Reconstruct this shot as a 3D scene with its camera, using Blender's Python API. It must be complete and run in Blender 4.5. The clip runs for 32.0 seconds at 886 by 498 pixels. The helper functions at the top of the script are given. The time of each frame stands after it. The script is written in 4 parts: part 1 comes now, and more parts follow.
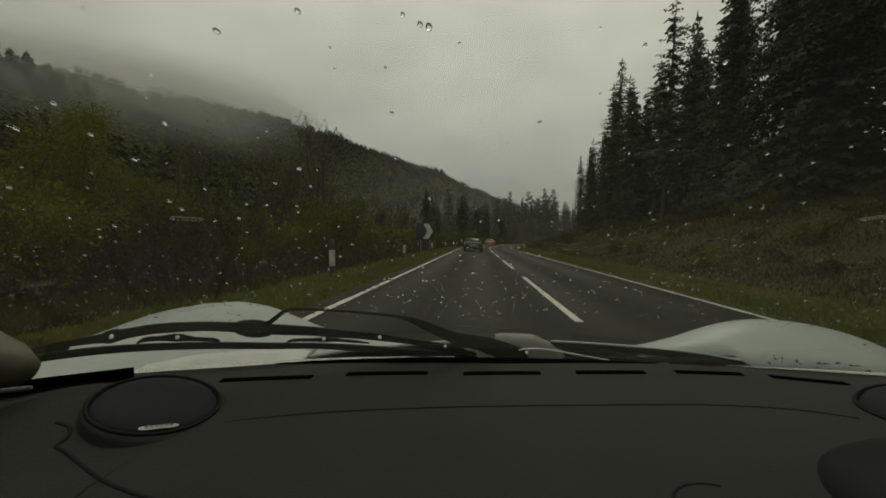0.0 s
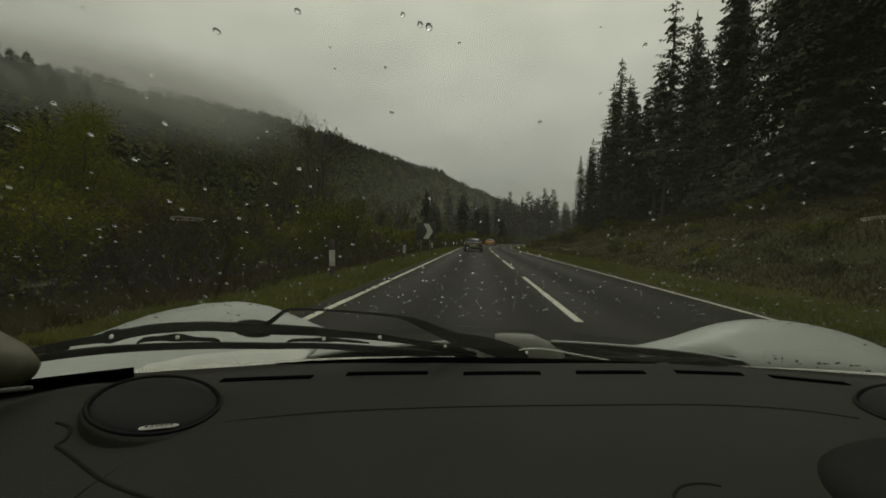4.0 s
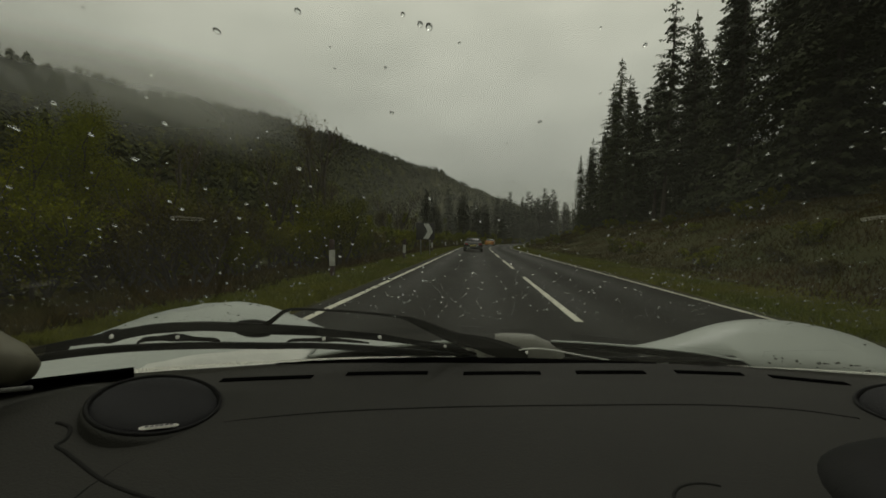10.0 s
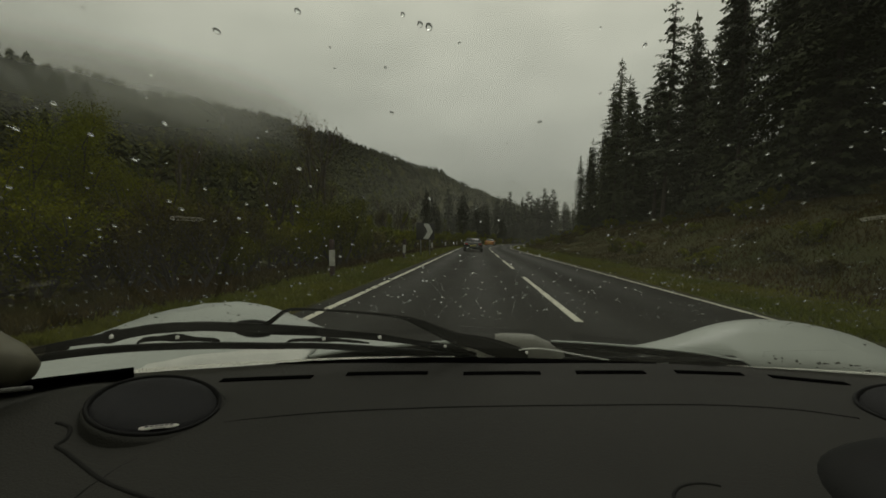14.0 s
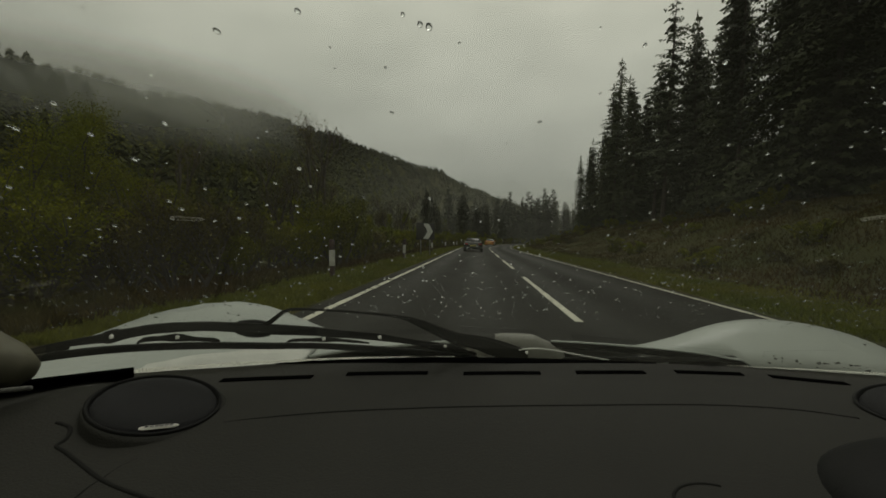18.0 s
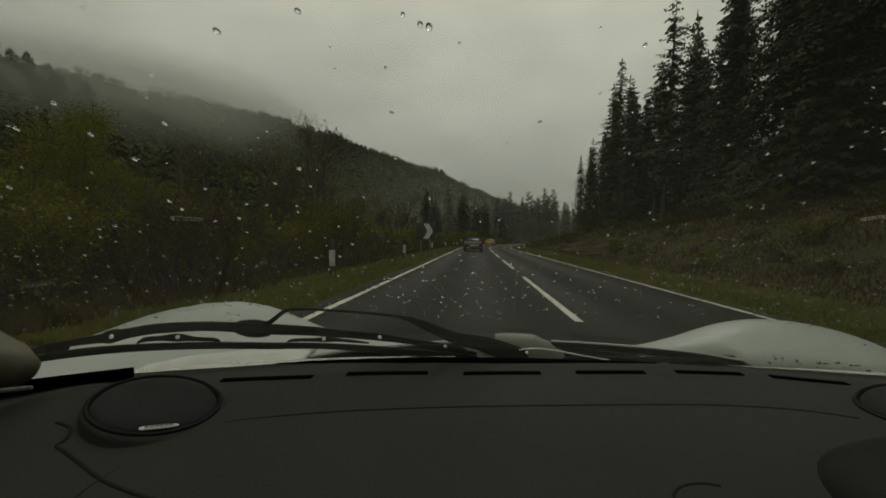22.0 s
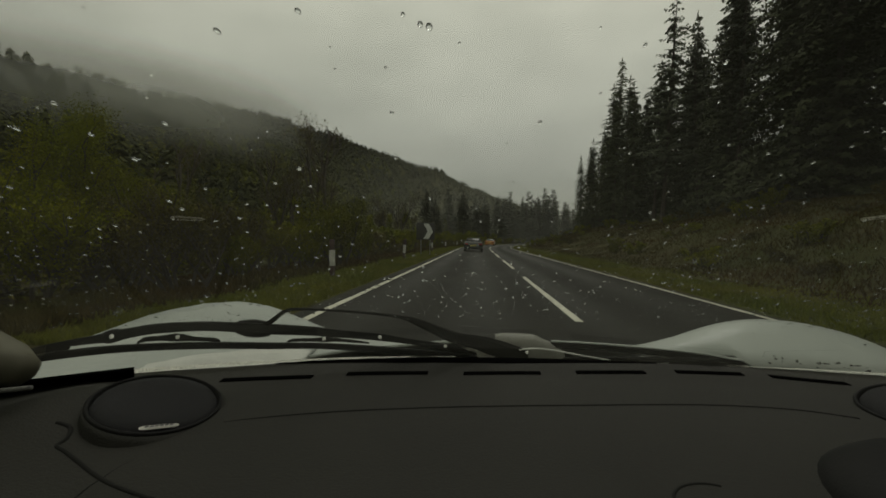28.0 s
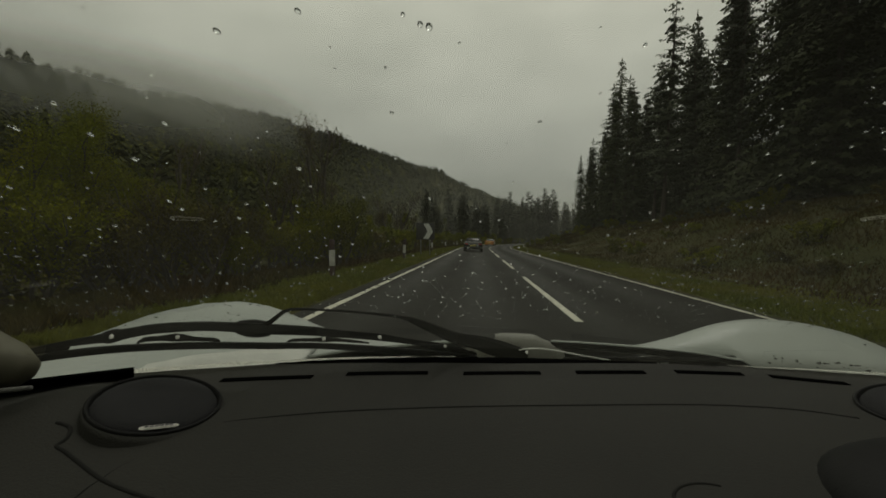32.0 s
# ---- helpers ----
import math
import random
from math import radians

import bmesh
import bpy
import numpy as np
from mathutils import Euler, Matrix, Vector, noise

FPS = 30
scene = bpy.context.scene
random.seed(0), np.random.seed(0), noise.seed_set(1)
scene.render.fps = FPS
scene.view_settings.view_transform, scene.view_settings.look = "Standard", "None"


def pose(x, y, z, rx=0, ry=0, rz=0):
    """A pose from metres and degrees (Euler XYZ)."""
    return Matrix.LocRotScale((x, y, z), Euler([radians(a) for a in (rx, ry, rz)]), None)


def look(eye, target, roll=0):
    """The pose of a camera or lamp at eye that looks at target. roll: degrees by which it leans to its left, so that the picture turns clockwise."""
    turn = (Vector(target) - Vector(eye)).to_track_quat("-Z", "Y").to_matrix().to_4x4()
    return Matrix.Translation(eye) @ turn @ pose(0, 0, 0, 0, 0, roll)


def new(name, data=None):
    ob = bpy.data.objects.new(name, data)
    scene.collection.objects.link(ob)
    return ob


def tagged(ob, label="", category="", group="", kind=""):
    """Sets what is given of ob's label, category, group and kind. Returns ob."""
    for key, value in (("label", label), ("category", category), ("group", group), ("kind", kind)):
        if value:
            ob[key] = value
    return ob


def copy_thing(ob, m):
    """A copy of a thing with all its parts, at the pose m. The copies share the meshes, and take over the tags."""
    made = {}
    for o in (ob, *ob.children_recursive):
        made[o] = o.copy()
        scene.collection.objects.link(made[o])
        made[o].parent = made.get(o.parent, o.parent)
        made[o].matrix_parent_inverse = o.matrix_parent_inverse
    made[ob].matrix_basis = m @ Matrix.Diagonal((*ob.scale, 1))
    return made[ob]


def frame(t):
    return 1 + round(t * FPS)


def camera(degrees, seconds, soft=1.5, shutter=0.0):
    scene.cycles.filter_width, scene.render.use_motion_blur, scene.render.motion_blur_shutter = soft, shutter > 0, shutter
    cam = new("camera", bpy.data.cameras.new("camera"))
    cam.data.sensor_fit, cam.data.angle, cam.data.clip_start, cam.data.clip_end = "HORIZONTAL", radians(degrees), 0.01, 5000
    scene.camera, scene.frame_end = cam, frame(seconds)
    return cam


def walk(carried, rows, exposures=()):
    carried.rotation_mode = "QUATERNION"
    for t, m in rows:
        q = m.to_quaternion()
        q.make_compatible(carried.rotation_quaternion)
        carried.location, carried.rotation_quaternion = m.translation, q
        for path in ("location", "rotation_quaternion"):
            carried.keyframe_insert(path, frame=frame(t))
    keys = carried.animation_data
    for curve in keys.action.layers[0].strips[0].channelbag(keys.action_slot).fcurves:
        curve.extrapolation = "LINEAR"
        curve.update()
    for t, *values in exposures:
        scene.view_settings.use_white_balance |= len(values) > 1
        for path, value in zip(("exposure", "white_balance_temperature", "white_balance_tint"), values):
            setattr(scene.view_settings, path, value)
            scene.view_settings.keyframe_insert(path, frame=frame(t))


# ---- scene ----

# ---------------------------------------------------------------- camera
cam = camera(100.0, 32.0, soft=1.7)
EYE = (0.0, 0.0, 1.05)


def sight(yaw, pitch, roll):
    a, b = radians(yaw), radians(pitch)
    way = Vector((-math.sin(a) * math.cos(b), math.cos(a) * math.cos(b), math.sin(b)))
    return look(EYE, Vector(EYE) + way, roll)


walk(cam, [
    (0.0, sight(5.30, -1.50, 1.15)),
    (2.0, sight(5.31, -1.50, 1.15)),
    (6.0, sight(5.30, -1.50, 1.16)),
    (9.0, sight(5.31, -1.51, 1.16)),
    (13.0, sight(5.30, -1.50, 1.15)),
    (17.0, sight(5.30, -1.50, 1.15)),
    (21.0, sight(5.31, -1.51, 1.15)),
    (25.0, sight(5.31, -1.50, 1.15)),
    (29.0, sight(5.33, -1.51, 1.16)),
    (32.0, sight(5.31, -1.51, 1.15)),
], exposures=[(0.0, 0.05), (6.0, 0.02), (9.0, 0.0), (14.0, -0.02), (20.0, -0.08), (25.0, -0.08), (28.0, -0.06), (32.0, -0.13)])

# ---------------------------------------------------------------- sky and sun
world = bpy.data.worlds.new("overcast_sky")
scene.world = world
world.use_nodes = True
wn, wl = world.node_tree.nodes, world.node_tree.links
wn.clear()
sky = wn.new("ShaderNodeTexSky")
sky.sky_type, sky.sun_disc = "NISHITA", False
sky.sun_elevation, sky.sun_rotation = radians(48), radians(25)
sky_bg = wn.new("ShaderNodeBackground")
sky_bg.inputs["Strength"].default_value = 0.06
wl.new(sky.outputs[0], sky_bg.inputs[0])
coord = wn.new("ShaderNodeTexCoord")
stretch = wn.new("ShaderNodeMapping")
stretch.inputs["Scale"].default_value = (1.6, 1.6, 3.4)
wl.new(coord.outputs["Generated"], stretch.inputs[0])
clouds = wn.new("ShaderNodeTexNoise")
clouds.inputs["Scale"].default_value, clouds.inputs["Detail"].default_value = 1.5, 5.0
clouds.inputs["Roughness"].default_value = 0.5
wl.new(stretch.outputs[0], clouds.inputs[0])
ramp = wn.new("ShaderNodeValToRGB")
ramp.color_ramp.elements[0].position, ramp.color_ramp.elements[0].color = 0.3, (0.725, 0.72, 0.575, 1)
ramp.color_ramp.elements[1].position, ramp.color_ramp.elements[1].color = 0.7, (1.03, 1.015, 0.83, 1)
wl.new(clouds.outputs["Fac"], ramp.inputs[0])
cloud_bg = wn.new("ShaderNodeBackground")
cloud_bg.inputs["Strength"].default_value = 0.60
height = wn.new("ShaderNodeSeparateXYZ")
wl.new(coord.outputs["Generated"], height.inputs[0])
lift = wn.new("ShaderNodeMapRange")
lift.inputs["From Min"].default_value, lift.inputs["From Max"].default_value = 0.0, 0.55
lift.inputs["To Min"].default_value, lift.inputs["To Max"].default_value = 0.52, 1.16
wl.new(height.outputs["Z"], lift.inputs[0])
deck = wn.new("ShaderNodeVectorMath")
deck.operation = "SCALE"
wl.new(ramp.outputs[0], deck.inputs[0])
wl.new(lift.outputs[0], deck.inputs["Scale"])
wl.new(deck.outputs[0], cloud_bg.inputs[0])
both = wn.new("ShaderNodeMixShader")
both.inputs[0].default_value = 0.88
wl.new(sky_bg.outputs[0], both.inputs[1])
wl.new(cloud_bg.outputs[0], both.inputs[2])
out = wn.new("ShaderNodeOutputWorld")
wl.new(both.outputs[0], out.inputs[0])

sun = new("sun", bpy.data.lights.new("sun", "SUN"))
sun.data.energy, sun.data.angle, sun.data.color = 0.5, radians(25), (1.0, 0.97, 0.92)
sun.matrix_basis = look((0, 0, 60), (-12, -25, 0))


# ---------------------------------------------------------------- materials
def material(name, colour, rough=0.6, metal=0.0, var=0.25, scale=6.0, fine=0.0, bump=0.0, bump_scale=60.0,
             coat=0.0, spec=0.5, per_object=0.0, per_island=0.0, second=None):
    m = bpy.data.materials.new(name)
    m.use_nodes = True
    n, l = m.node_tree.nodes, m.node_tree.links
    b = n["Principled BSDF"]
    b.inputs["Roughness"].default_value, b.inputs["Metallic"].default_value = rough, metal
    b.inputs["Coat Weight"].default_value, b.inputs["Specular IOR Level"].default_value = coat, spec
    tc = n.new("ShaderNodeTexCoord")
    big = n.new("ShaderNodeTexNoise")
    big.inputs["Scale"].default_value, big.inputs["Detail"].default_value = scale, 6.0
    l.new(tc.outputs["Object"], big.inputs["Vector"])
    r = n.new("ShaderNodeValToRGB")
    c2 = second if second else tuple(c * (1 + var) for c in colour)
    c1 = colour if second else tuple(c * (1 - var) for c in colour)
    r.color_ramp.elements[0].position, r.color_ramp.elements[0].color = 0.32, (*c1, 1)
    r.color_ramp.elements[1].position, r.color_ramp.elements[1].color = 0.68, (*c2, 1)
    l.new(big.outputs["Fac"], r.inputs[0])
    last = r.outputs[0]
    small = n.new("ShaderNodeTexNoise")
    small.inputs["Scale"].default_value, small.inputs["Detail"].default_value = bump_scale, 4.0
    l.new(tc.outputs["Object"], small.inputs["Vector"])

    def shade(fac_out, low, high):
        nonlocal last
        mr = n.new("ShaderNodeMapRange")
        mr.inputs["To Min"].default_value, mr.inputs["To Max"].default_value = low, high
        l.new(fac_out, mr.inputs[0])
        mul = n.new("ShaderNodeVectorMath")
        mul.operation = "SCALE"
        l.new(last, mul.inputs[0])
        l.new(mr.outputs[0], mul.inputs["Scale"])
        last = mul.outputs[0]

    if fine:
        shade(small.outputs["Fac"], 1 - fine, 1 + fine)
    if per_object:
        info = n.new("ShaderNodeObjectInfo")
        shade(info.outputs["Random"], 1 - per_object, 1 + per_object)
    if per_island:
        geo = n.new("ShaderNodeNewGeometry")
        shade(geo.outputs["Random Per Island"], 1 - per_island, 1 + per_island)
    l.new(last, b.inputs["Base Color"])
    if bump:
        bp = n.new("ShaderNodeBump")
        bp.inputs["Strength"].default_value, bp.inputs["Distance"].default_value = bump, 0.01
        l.new(small.outputs["Fac"], bp.inputs["Height"])
        l.new(bp.outputs[0], b.inputs["Normal"])
    return m


ASPHALT = material("wet_asphalt", (0.0195, 0.0195, 0.0170), 0.68, var=0.18, scale=0.7, fine=0.5, bump=0.5, bump_scale=90, second=(0.028, 0.028, 0.0245), spec=0.10)
# the wheels keep two bands of each lane smoother and wetter
an, al = ASPHALT.node_tree.nodes, ASPHALT.node_tree.links
a_uv, a_sep = an.new("ShaderNodeUVMap"), an.new("ShaderNodeSeparateXYZ")
a_uv.uv_map = "across"
al.new(a_uv.outputs[0], a_sep.inputs[0])
a_wave, a_rough, a_wear = an.new("ShaderNodeMath"), an.new("ShaderNodeMapRange"), an.new("ShaderNodeTexNoise")
a_wave.operation = "SINE"
a_scale = an.new("ShaderNodeMath")
a_scale.operation, a_scale.inputs[1].default_value = "MULTIPLY_ADD", 3.93
a_scale.inputs[2].default_value = 0.4
al.new(a_sep.outputs["X"], a_scale.inputs[0])
al.new(a_scale.outputs[0], a_wave.inputs[0])
a_wear.inputs["Scale"].default_value = 0.25
al.new(a_uv.outputs[0], a_wear.inputs["Vector"])
a_mix = an.new("ShaderNodeMath")
a_mix.operation = "MULTIPLY"
al.new(a_wave.outputs[0], a_mix.inputs[0])
al.new(a_wear.outputs["Fac"], a_mix.inputs[1])
a_rough.inputs["From Min"].default_value, a_rough.inputs["From Max"].default_value = -0.6, 0.6
a_rough.inputs["To Min"].default_value, a_rough.inputs["To Max"].default_value = 0.76, 0.52
al.new(a_mix.outputs[0], a_rough.inputs[0])
al.new(a_rough.outputs[0], an["Principled BSDF"].inputs["Roughness"])
PAINT = material("road_paint", (0.62, 0.61, 0.50), 0.55, var=0.12, scale=3.0, fine=0.35, bump=0.3, bump_scale=40)
SOIL = material("rough_grassland", (0.042, 0.050, 0.011), 0.95, scale=0.25, fine=0.5, bump=0.6, bump_scale=8, second=(0.062, 0.050, 0.020), spec=0.1)
GRASS = material("grass_blades", (0.105, 0.128, 0.010), 0.7, scale=0.5, per_island=0.14, second=(0.165, 0.165, 0.016), spec=0.15)
BRACKEN = material("dead_bracken", (0.070, 0.040, 0.008), 0.9, scale=0.35, per_island=0.2, second=(0.050, 0.048, 0.006), spec=0.12)
NEEDLES = material("spruce_needles", (0.037, 0.045, 0.023), 0.75, scale=0.6, per_object=0.3, per_island=0.25, second=(0.052, 0.060, 0.026), spec=0.2)
PINE = material("pine_needles", (0.046, 0.056, 0.032), 0.75, scale=0.6, per_object=0.3, per_island=0.35, second=(0.050, 0.060, 0.030))
LEAVES = material("spring_leaves", (0.100, 0.118, 0.003), 0.8, scale=0.5, per_object=0.3, per_island=0.16, second=(0.142, 0.142, 0.005), spec=0.04)
DULL_LEAVES = material("bare_twigs_and_buds", (0.060, 0.050, 0.012), 0.85, scale=0.5, per_object=0.25, per_island=0.25, second=(0.085, 0.074, 0.018), spec=0.1)
FAR_WOOD = material("hillside_conifers", (0.036, 0.042, 0.015), 0.9, scale=0.014, per_island=0.12, spec=0.15, second=(0.056, 0.060, 0.018))
FAR_LEAVES = material("hillside_broadleaves", (0.075, 0.088, 0.010), 0.9, scale=0.02, per_island=0.14, spec=0.15, second=(0.112, 0.112, 0.014))
BARK = material("wet_bark", (0.055, 0.045, 0.036), 0.85, scale=3, fine=0.4, bump=0.5, bump_scale=25)

DASH = material("soft_dash_vinyl", (0.0172, 0.0168, 0.0128), 0.72, var=0.14, scale=5, fine=0.15, bump=0.22, bump_scale=420, spec=0.3)
DASH_DARK = material("dark_plastic_and_hood_shade", (0.0055, 0.0055, 0.005), 0.6, var=0.15, scale=6, fine=0.1, bump=0.1, bump_scale=380, spec=0.15)
CLOTH = material("speaker_cloth", (0.012, 0.012, 0.013), 0.9, var=0.1, scale=30, fine=0.4, bump=0.5, bump_scale=900)
SEAM_GREY = material("worn_seam_vinyl", (0.0105, 0.0103, 0.0088), 0.8, var=0.14, scale=9, spec=0.2)
SLOT = material("black_recess", (0.003, 0.003, 0.003), 0.9, var=0.2, scale=20, spec=0.0)
RUBBER = material("black_rubber", (0.005, 0.005, 0.005), 0.6, var=0.2, scale=25, fine=0.2, bump=0.1, bump_scale=200, spec=0.12)
WIPER_METAL = material("satin_black_metal", (0.006, 0.006, 0.006), 0.55, 0.0, var=0.2, scale=30, fine=0.15, spec=0.12)
# the rivets' sky glint is put into this pale, barely metallic colour
RIVET = material("pale_rivet_glint", (0.75, 0.75, 0.70), 0.35, 0.2, var=0.1, scale=80)
SILVER = material("brushed_silver_badge", (0.88, 0.87, 0.79), 0.5, 0.0, var=0.1, scale=50)
BADGE_INK = material("badge_lettering_grey", (0.05, 0.05, 0.048), 0.5, var=0.1, scale=50)
WHITE_BODY = material("wet_white_car_paint", (0.416, 0.448, 0.416), 0.45, var=0.06, scale=3, fine=0.06, coat=0.15, bump_scale=30)
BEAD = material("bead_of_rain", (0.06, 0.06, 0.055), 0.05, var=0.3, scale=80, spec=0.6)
SCUTTLE = material("pale_speckled_paint", (0.62, 0.63, 0.585), 0.6, var=0.10, scale=14, fine=0.22, bump_scale=260)
CLIP_GREY = material("grey_plastic_clip", (0.55, 0.55, 0.49), 0.5, var=0.2, scale=40, fine=0.15)
COWL = material("weathered_grey_cowl", (0.19, 0.19, 0.165), 0.5, var=0.2, scale=9, fine=0.2, bump=0.1, bump_scale=120)
PILLAR = material("grey_green_pillar_trim", (0.105, 0.100, 0.066), 0.6, var=0.2, scale=9, fine=0.1, bump_scale=150)
WOVEN = material("woven_grey_edging", (0.13, 0.13, 0.118), 0.8, var=0.5, scale=300, fine=0.4, bump_scale=500)
LINER = material("grey_headlining", (0.14, 0.14, 0.13), 0.95, var=0.1, scale=8, fine=0.2, bump_scale=300)
POST_WHITE = material("marker_post_white", (0.55, 0.55, 0.50), 0.6, var=0.15, scale=5, fine=0.2, bump_scale=20)
POST_DARK = material("marker_post_red_brown", (0.042, 0.018, 0.013), 0.6, var=0.2, scale=5, fine=0.2)
SIGN_BLACK = material("sign_black", (0.012, 0.012, 0.012), 0.5, var=0.2, scale=4)
SIGN_WHITE = material("sign_white_reflective", (0.55, 0.56, 0.54), 0.5, var=0.08, scale=4)
GALV = material("galvanised_steel", (0.28, 0.28, 0.28), 0.5, 0.6, var=0.2, scale=10)
DARK_CAR = material("dark_grey_car_paint", (0.020, 0.021, 0.023), 0.25, 0.2, var=0.08, scale=3, coat=0.7)
AMBER_CAR = material("amber_yellow_car_paint", (0.50, 0.20, 0.025), 0.28, var=0.06, scale=3, coat=0.6)
SOFT_TOP = material("black_canvas", (0.014, 0.014, 0.015), 0.9, var=0.2, scale=15)
CAR_GLASS = material("dark_car_glass", (0.015, 0.017, 0.017), 0.08, var=0.1, scale=4, spec=0.8)
RED_LENS = material("red_lamp_lens", (0.28, 0.012, 0.010), 0.2, var=0.1, scale=10)
CLEAR_LENS = material("clear_lamp_lens", (0.5, 0.5, 0.48), 0.12, var=0.08, scale=10)
PLATE = material("plate_plain", (0.50, 0.42, 0.08), 0.5, var=0.05, scale=10)
TYRE = material("tyre_rubber", (0.016, 0.016, 0.016), 0.8, var=0.2, scale=10)


def glass_material(name, ior, gloss_rough, tint, haze):
    m = bpy.data.materials.new(name)
    m.use_nodes = True
    n, l = m.node_tree.nodes, m.node_tree.links
    n.clear()
    clear, gloss, fres, mix, o = (n.new("ShaderNodeBsdfTransparent"), n.new("ShaderNodeBsdfGlossy"), n.new("ShaderNodeFresnel"),
                                  n.new("ShaderNodeMixShader"), n.new("ShaderNodeOutputMaterial"))
    clear.inputs[0].default_value = (*tint, 1)
    gloss.inputs["Roughness"].default_value = gloss_rough
    fres.inputs["IOR"].default_value = ior
    l.new(fres.outputs[0], mix.inputs[0])
    l.new(clear.outputs[0], mix.inputs[1])
    l.new(gloss.outputs[0], mix.inputs[2])
    film, veil = n.new("ShaderNodeBsdfTranslucent"), n.new("ShaderNodeMixShader")
    film.inputs[0].default_value = (0.9, 0.91, 0.70, 1)
    tc, nz, mr = n.new("ShaderNodeTexCoord"), n.new("ShaderNodeTexNoise"), n.new("ShaderNodeMapRange")
    nz.inputs["Scale"].default_value, nz.inputs["Detail"].default_value = 5.0, 4.0
    mr.inputs["To Min"].default_value, mr.inputs["To Max"].default_value = haze * 0.6, haze * 1.4
    l.new(tc.outputs["Object"], nz.inputs["Vector"])
    l.new(nz.outputs["Fac"], mr.inputs[0])
    l.new(mr.outputs[0], veil.inputs[0])
    l.new(mix.outputs[0], veil.inputs[1])
    l.new(film.outputs[0], veil.inputs[2])
    l.new(veil.outputs[0], o.inputs[0])
    return m


WINDSCREEN = glass_material("windscreen_glass", 1.75, 0.0, (0.95, 0.97, 0.94), 0.010)

DROPS = bpy.data.materials.new("rain_water")
DROPS.use_nodes = True
_p = DROPS.node_tree.nodes["Principled BSDF"]
_p.inputs["Base Color"].default_value = (0.95, 0.97, 0.97, 1)
_p.inputs["Roughness"].default_value, _p.inputs["IOR"].default_value = 0.02, 1.33
_p.inputs["Transmission Weight"].default_value = 1.0


# ---------------------------------------------------------------- mesh helpers
def mesh_of(name, verts, faces, mat, smooth=False):
    me = bpy.data.meshes.new(name)
    me.from_pydata([tuple(v) for v in verts], [], [tuple(f) for f in faces])
    me.materials.append(mat)
    if smooth:
        me.polygons.foreach_set("use_smooth", [True] * len(me.polygons))
    me.update()
    return me


def part(name, bm, mat, parent, label="", smooth=True):
    """Link a bmesh (or a ready mesh) as one mesh object under a thing or part."""
    if isinstance(bm, bmesh.types.BMesh):
        bmesh.ops.recalc_face_normals(bm, faces=bm.faces)
        me = bpy.data.meshes.new(name)
        bm.to_mesh(me)
        bm.free()
        me.materials.append(mat)
        if smooth:
            me.polygons.foreach_set("use_smooth", [True] * len(me.polygons))
    else:
        me = bm
    ob = new(name, me)
    if parent:
        ob.parent = parent
        ob.matrix_parent_inverse = parent_matrix(parent).inverted()
    if label:
        tagged(ob, label=label)
    return ob


def parent_matrix(ob):
    m = ob.matrix_basis.copy()
    if ob.parent:
        m = parent_matrix(ob.parent) @ ob.matrix_parent_inverse @ m
    return m


def thing(name, at, label, category, group="", kind=""):
    ob = new(name)
    ob.location = at
    ob.empty_display_size = 0.1
    return tagged(ob, label, category, group, kind)


def box(bm, lo, hi, m=None, bevel=0.0):
    r = bmesh.ops.create_cube(bm, size=1.0)
    vs = r["verts"]
    c = (Vector(lo) + Vector(hi)) / 2
    d = Vector(hi) - Vector(lo)
    for v in vs:
        v.co = Vector((v.co.x * d.x, v.co.y * d.y, v.co.z * d.z)) + c
        if m is not None:
            v.co = m @ v.co
    if bevel:
        es = list({e for v in vs for e in v.link_edges})
        bmesh.ops.bevel(bm, geom=es, offset=bevel, segments=2, affect="EDGES", profile=0.6)
    return bm


def tube(bm, pts, radii, sides=8, squash=1.0):
    """A tube along points; squash flattens it upright."""
    pts = [Vector(p) for p in pts]
    if not hasattr(radii, "__len__"):
        radii = [radii] * len(pts)
    rings = []
    for i, p in enumerate(pts):
        d = (pts[min(i + 1, len(pts) - 1)] - pts[max(i - 1, 0)]).normalized()
        side = d.cross(Vector((0, 0, 1)))
        side = side.normalized() if side.length > 1e-4 else Vector((1, 0, 0))
        up = side.cross(d)
        rings.append([bm.verts.new(p + (side * math.cos(a) + up * math.sin(a) * squash) * radii[i])
                      for a in (2 * math.pi * k / sides for k in range(sides))])
    for a, b in zip(rings, rings[1:]):
        for k in range(sides):
            bm.faces.new((a[k], a[(k + 1) % sides], b[(k + 1) % sides], b[k]))
    bm.faces.new(rings[0][::-1])
    bm.faces.new(rings[-1])
    return bm


def sheet(bm, fn, us, vs, thick=0.0):
    """A surface fn(u, v) over a grid; thick closes it below."""
    g = [[bm.verts.new(fn(u, v)) for v in vs] for u in us]
    for i in range(len(us) - 1):
        for j in range(len(vs) - 1):
            bm.faces.new((g[i][j], g[i + 1][j], g[i + 1][j + 1], g[i][j + 1]))
    if thick:
        bmesh.ops.recalc_face_normals(bm, faces=bm.faces)
        bmesh.ops.solidify(bm, geom=list(bm.faces), thickness=thick)
    return bm


def smooth01(t):
    t = min(1.0, max(0.0, t))
    return t * t * (3 - 2 * t)


def steps(a, b, n):
    return [a + (b - a) * i / (n - 1) for i in range(n)]


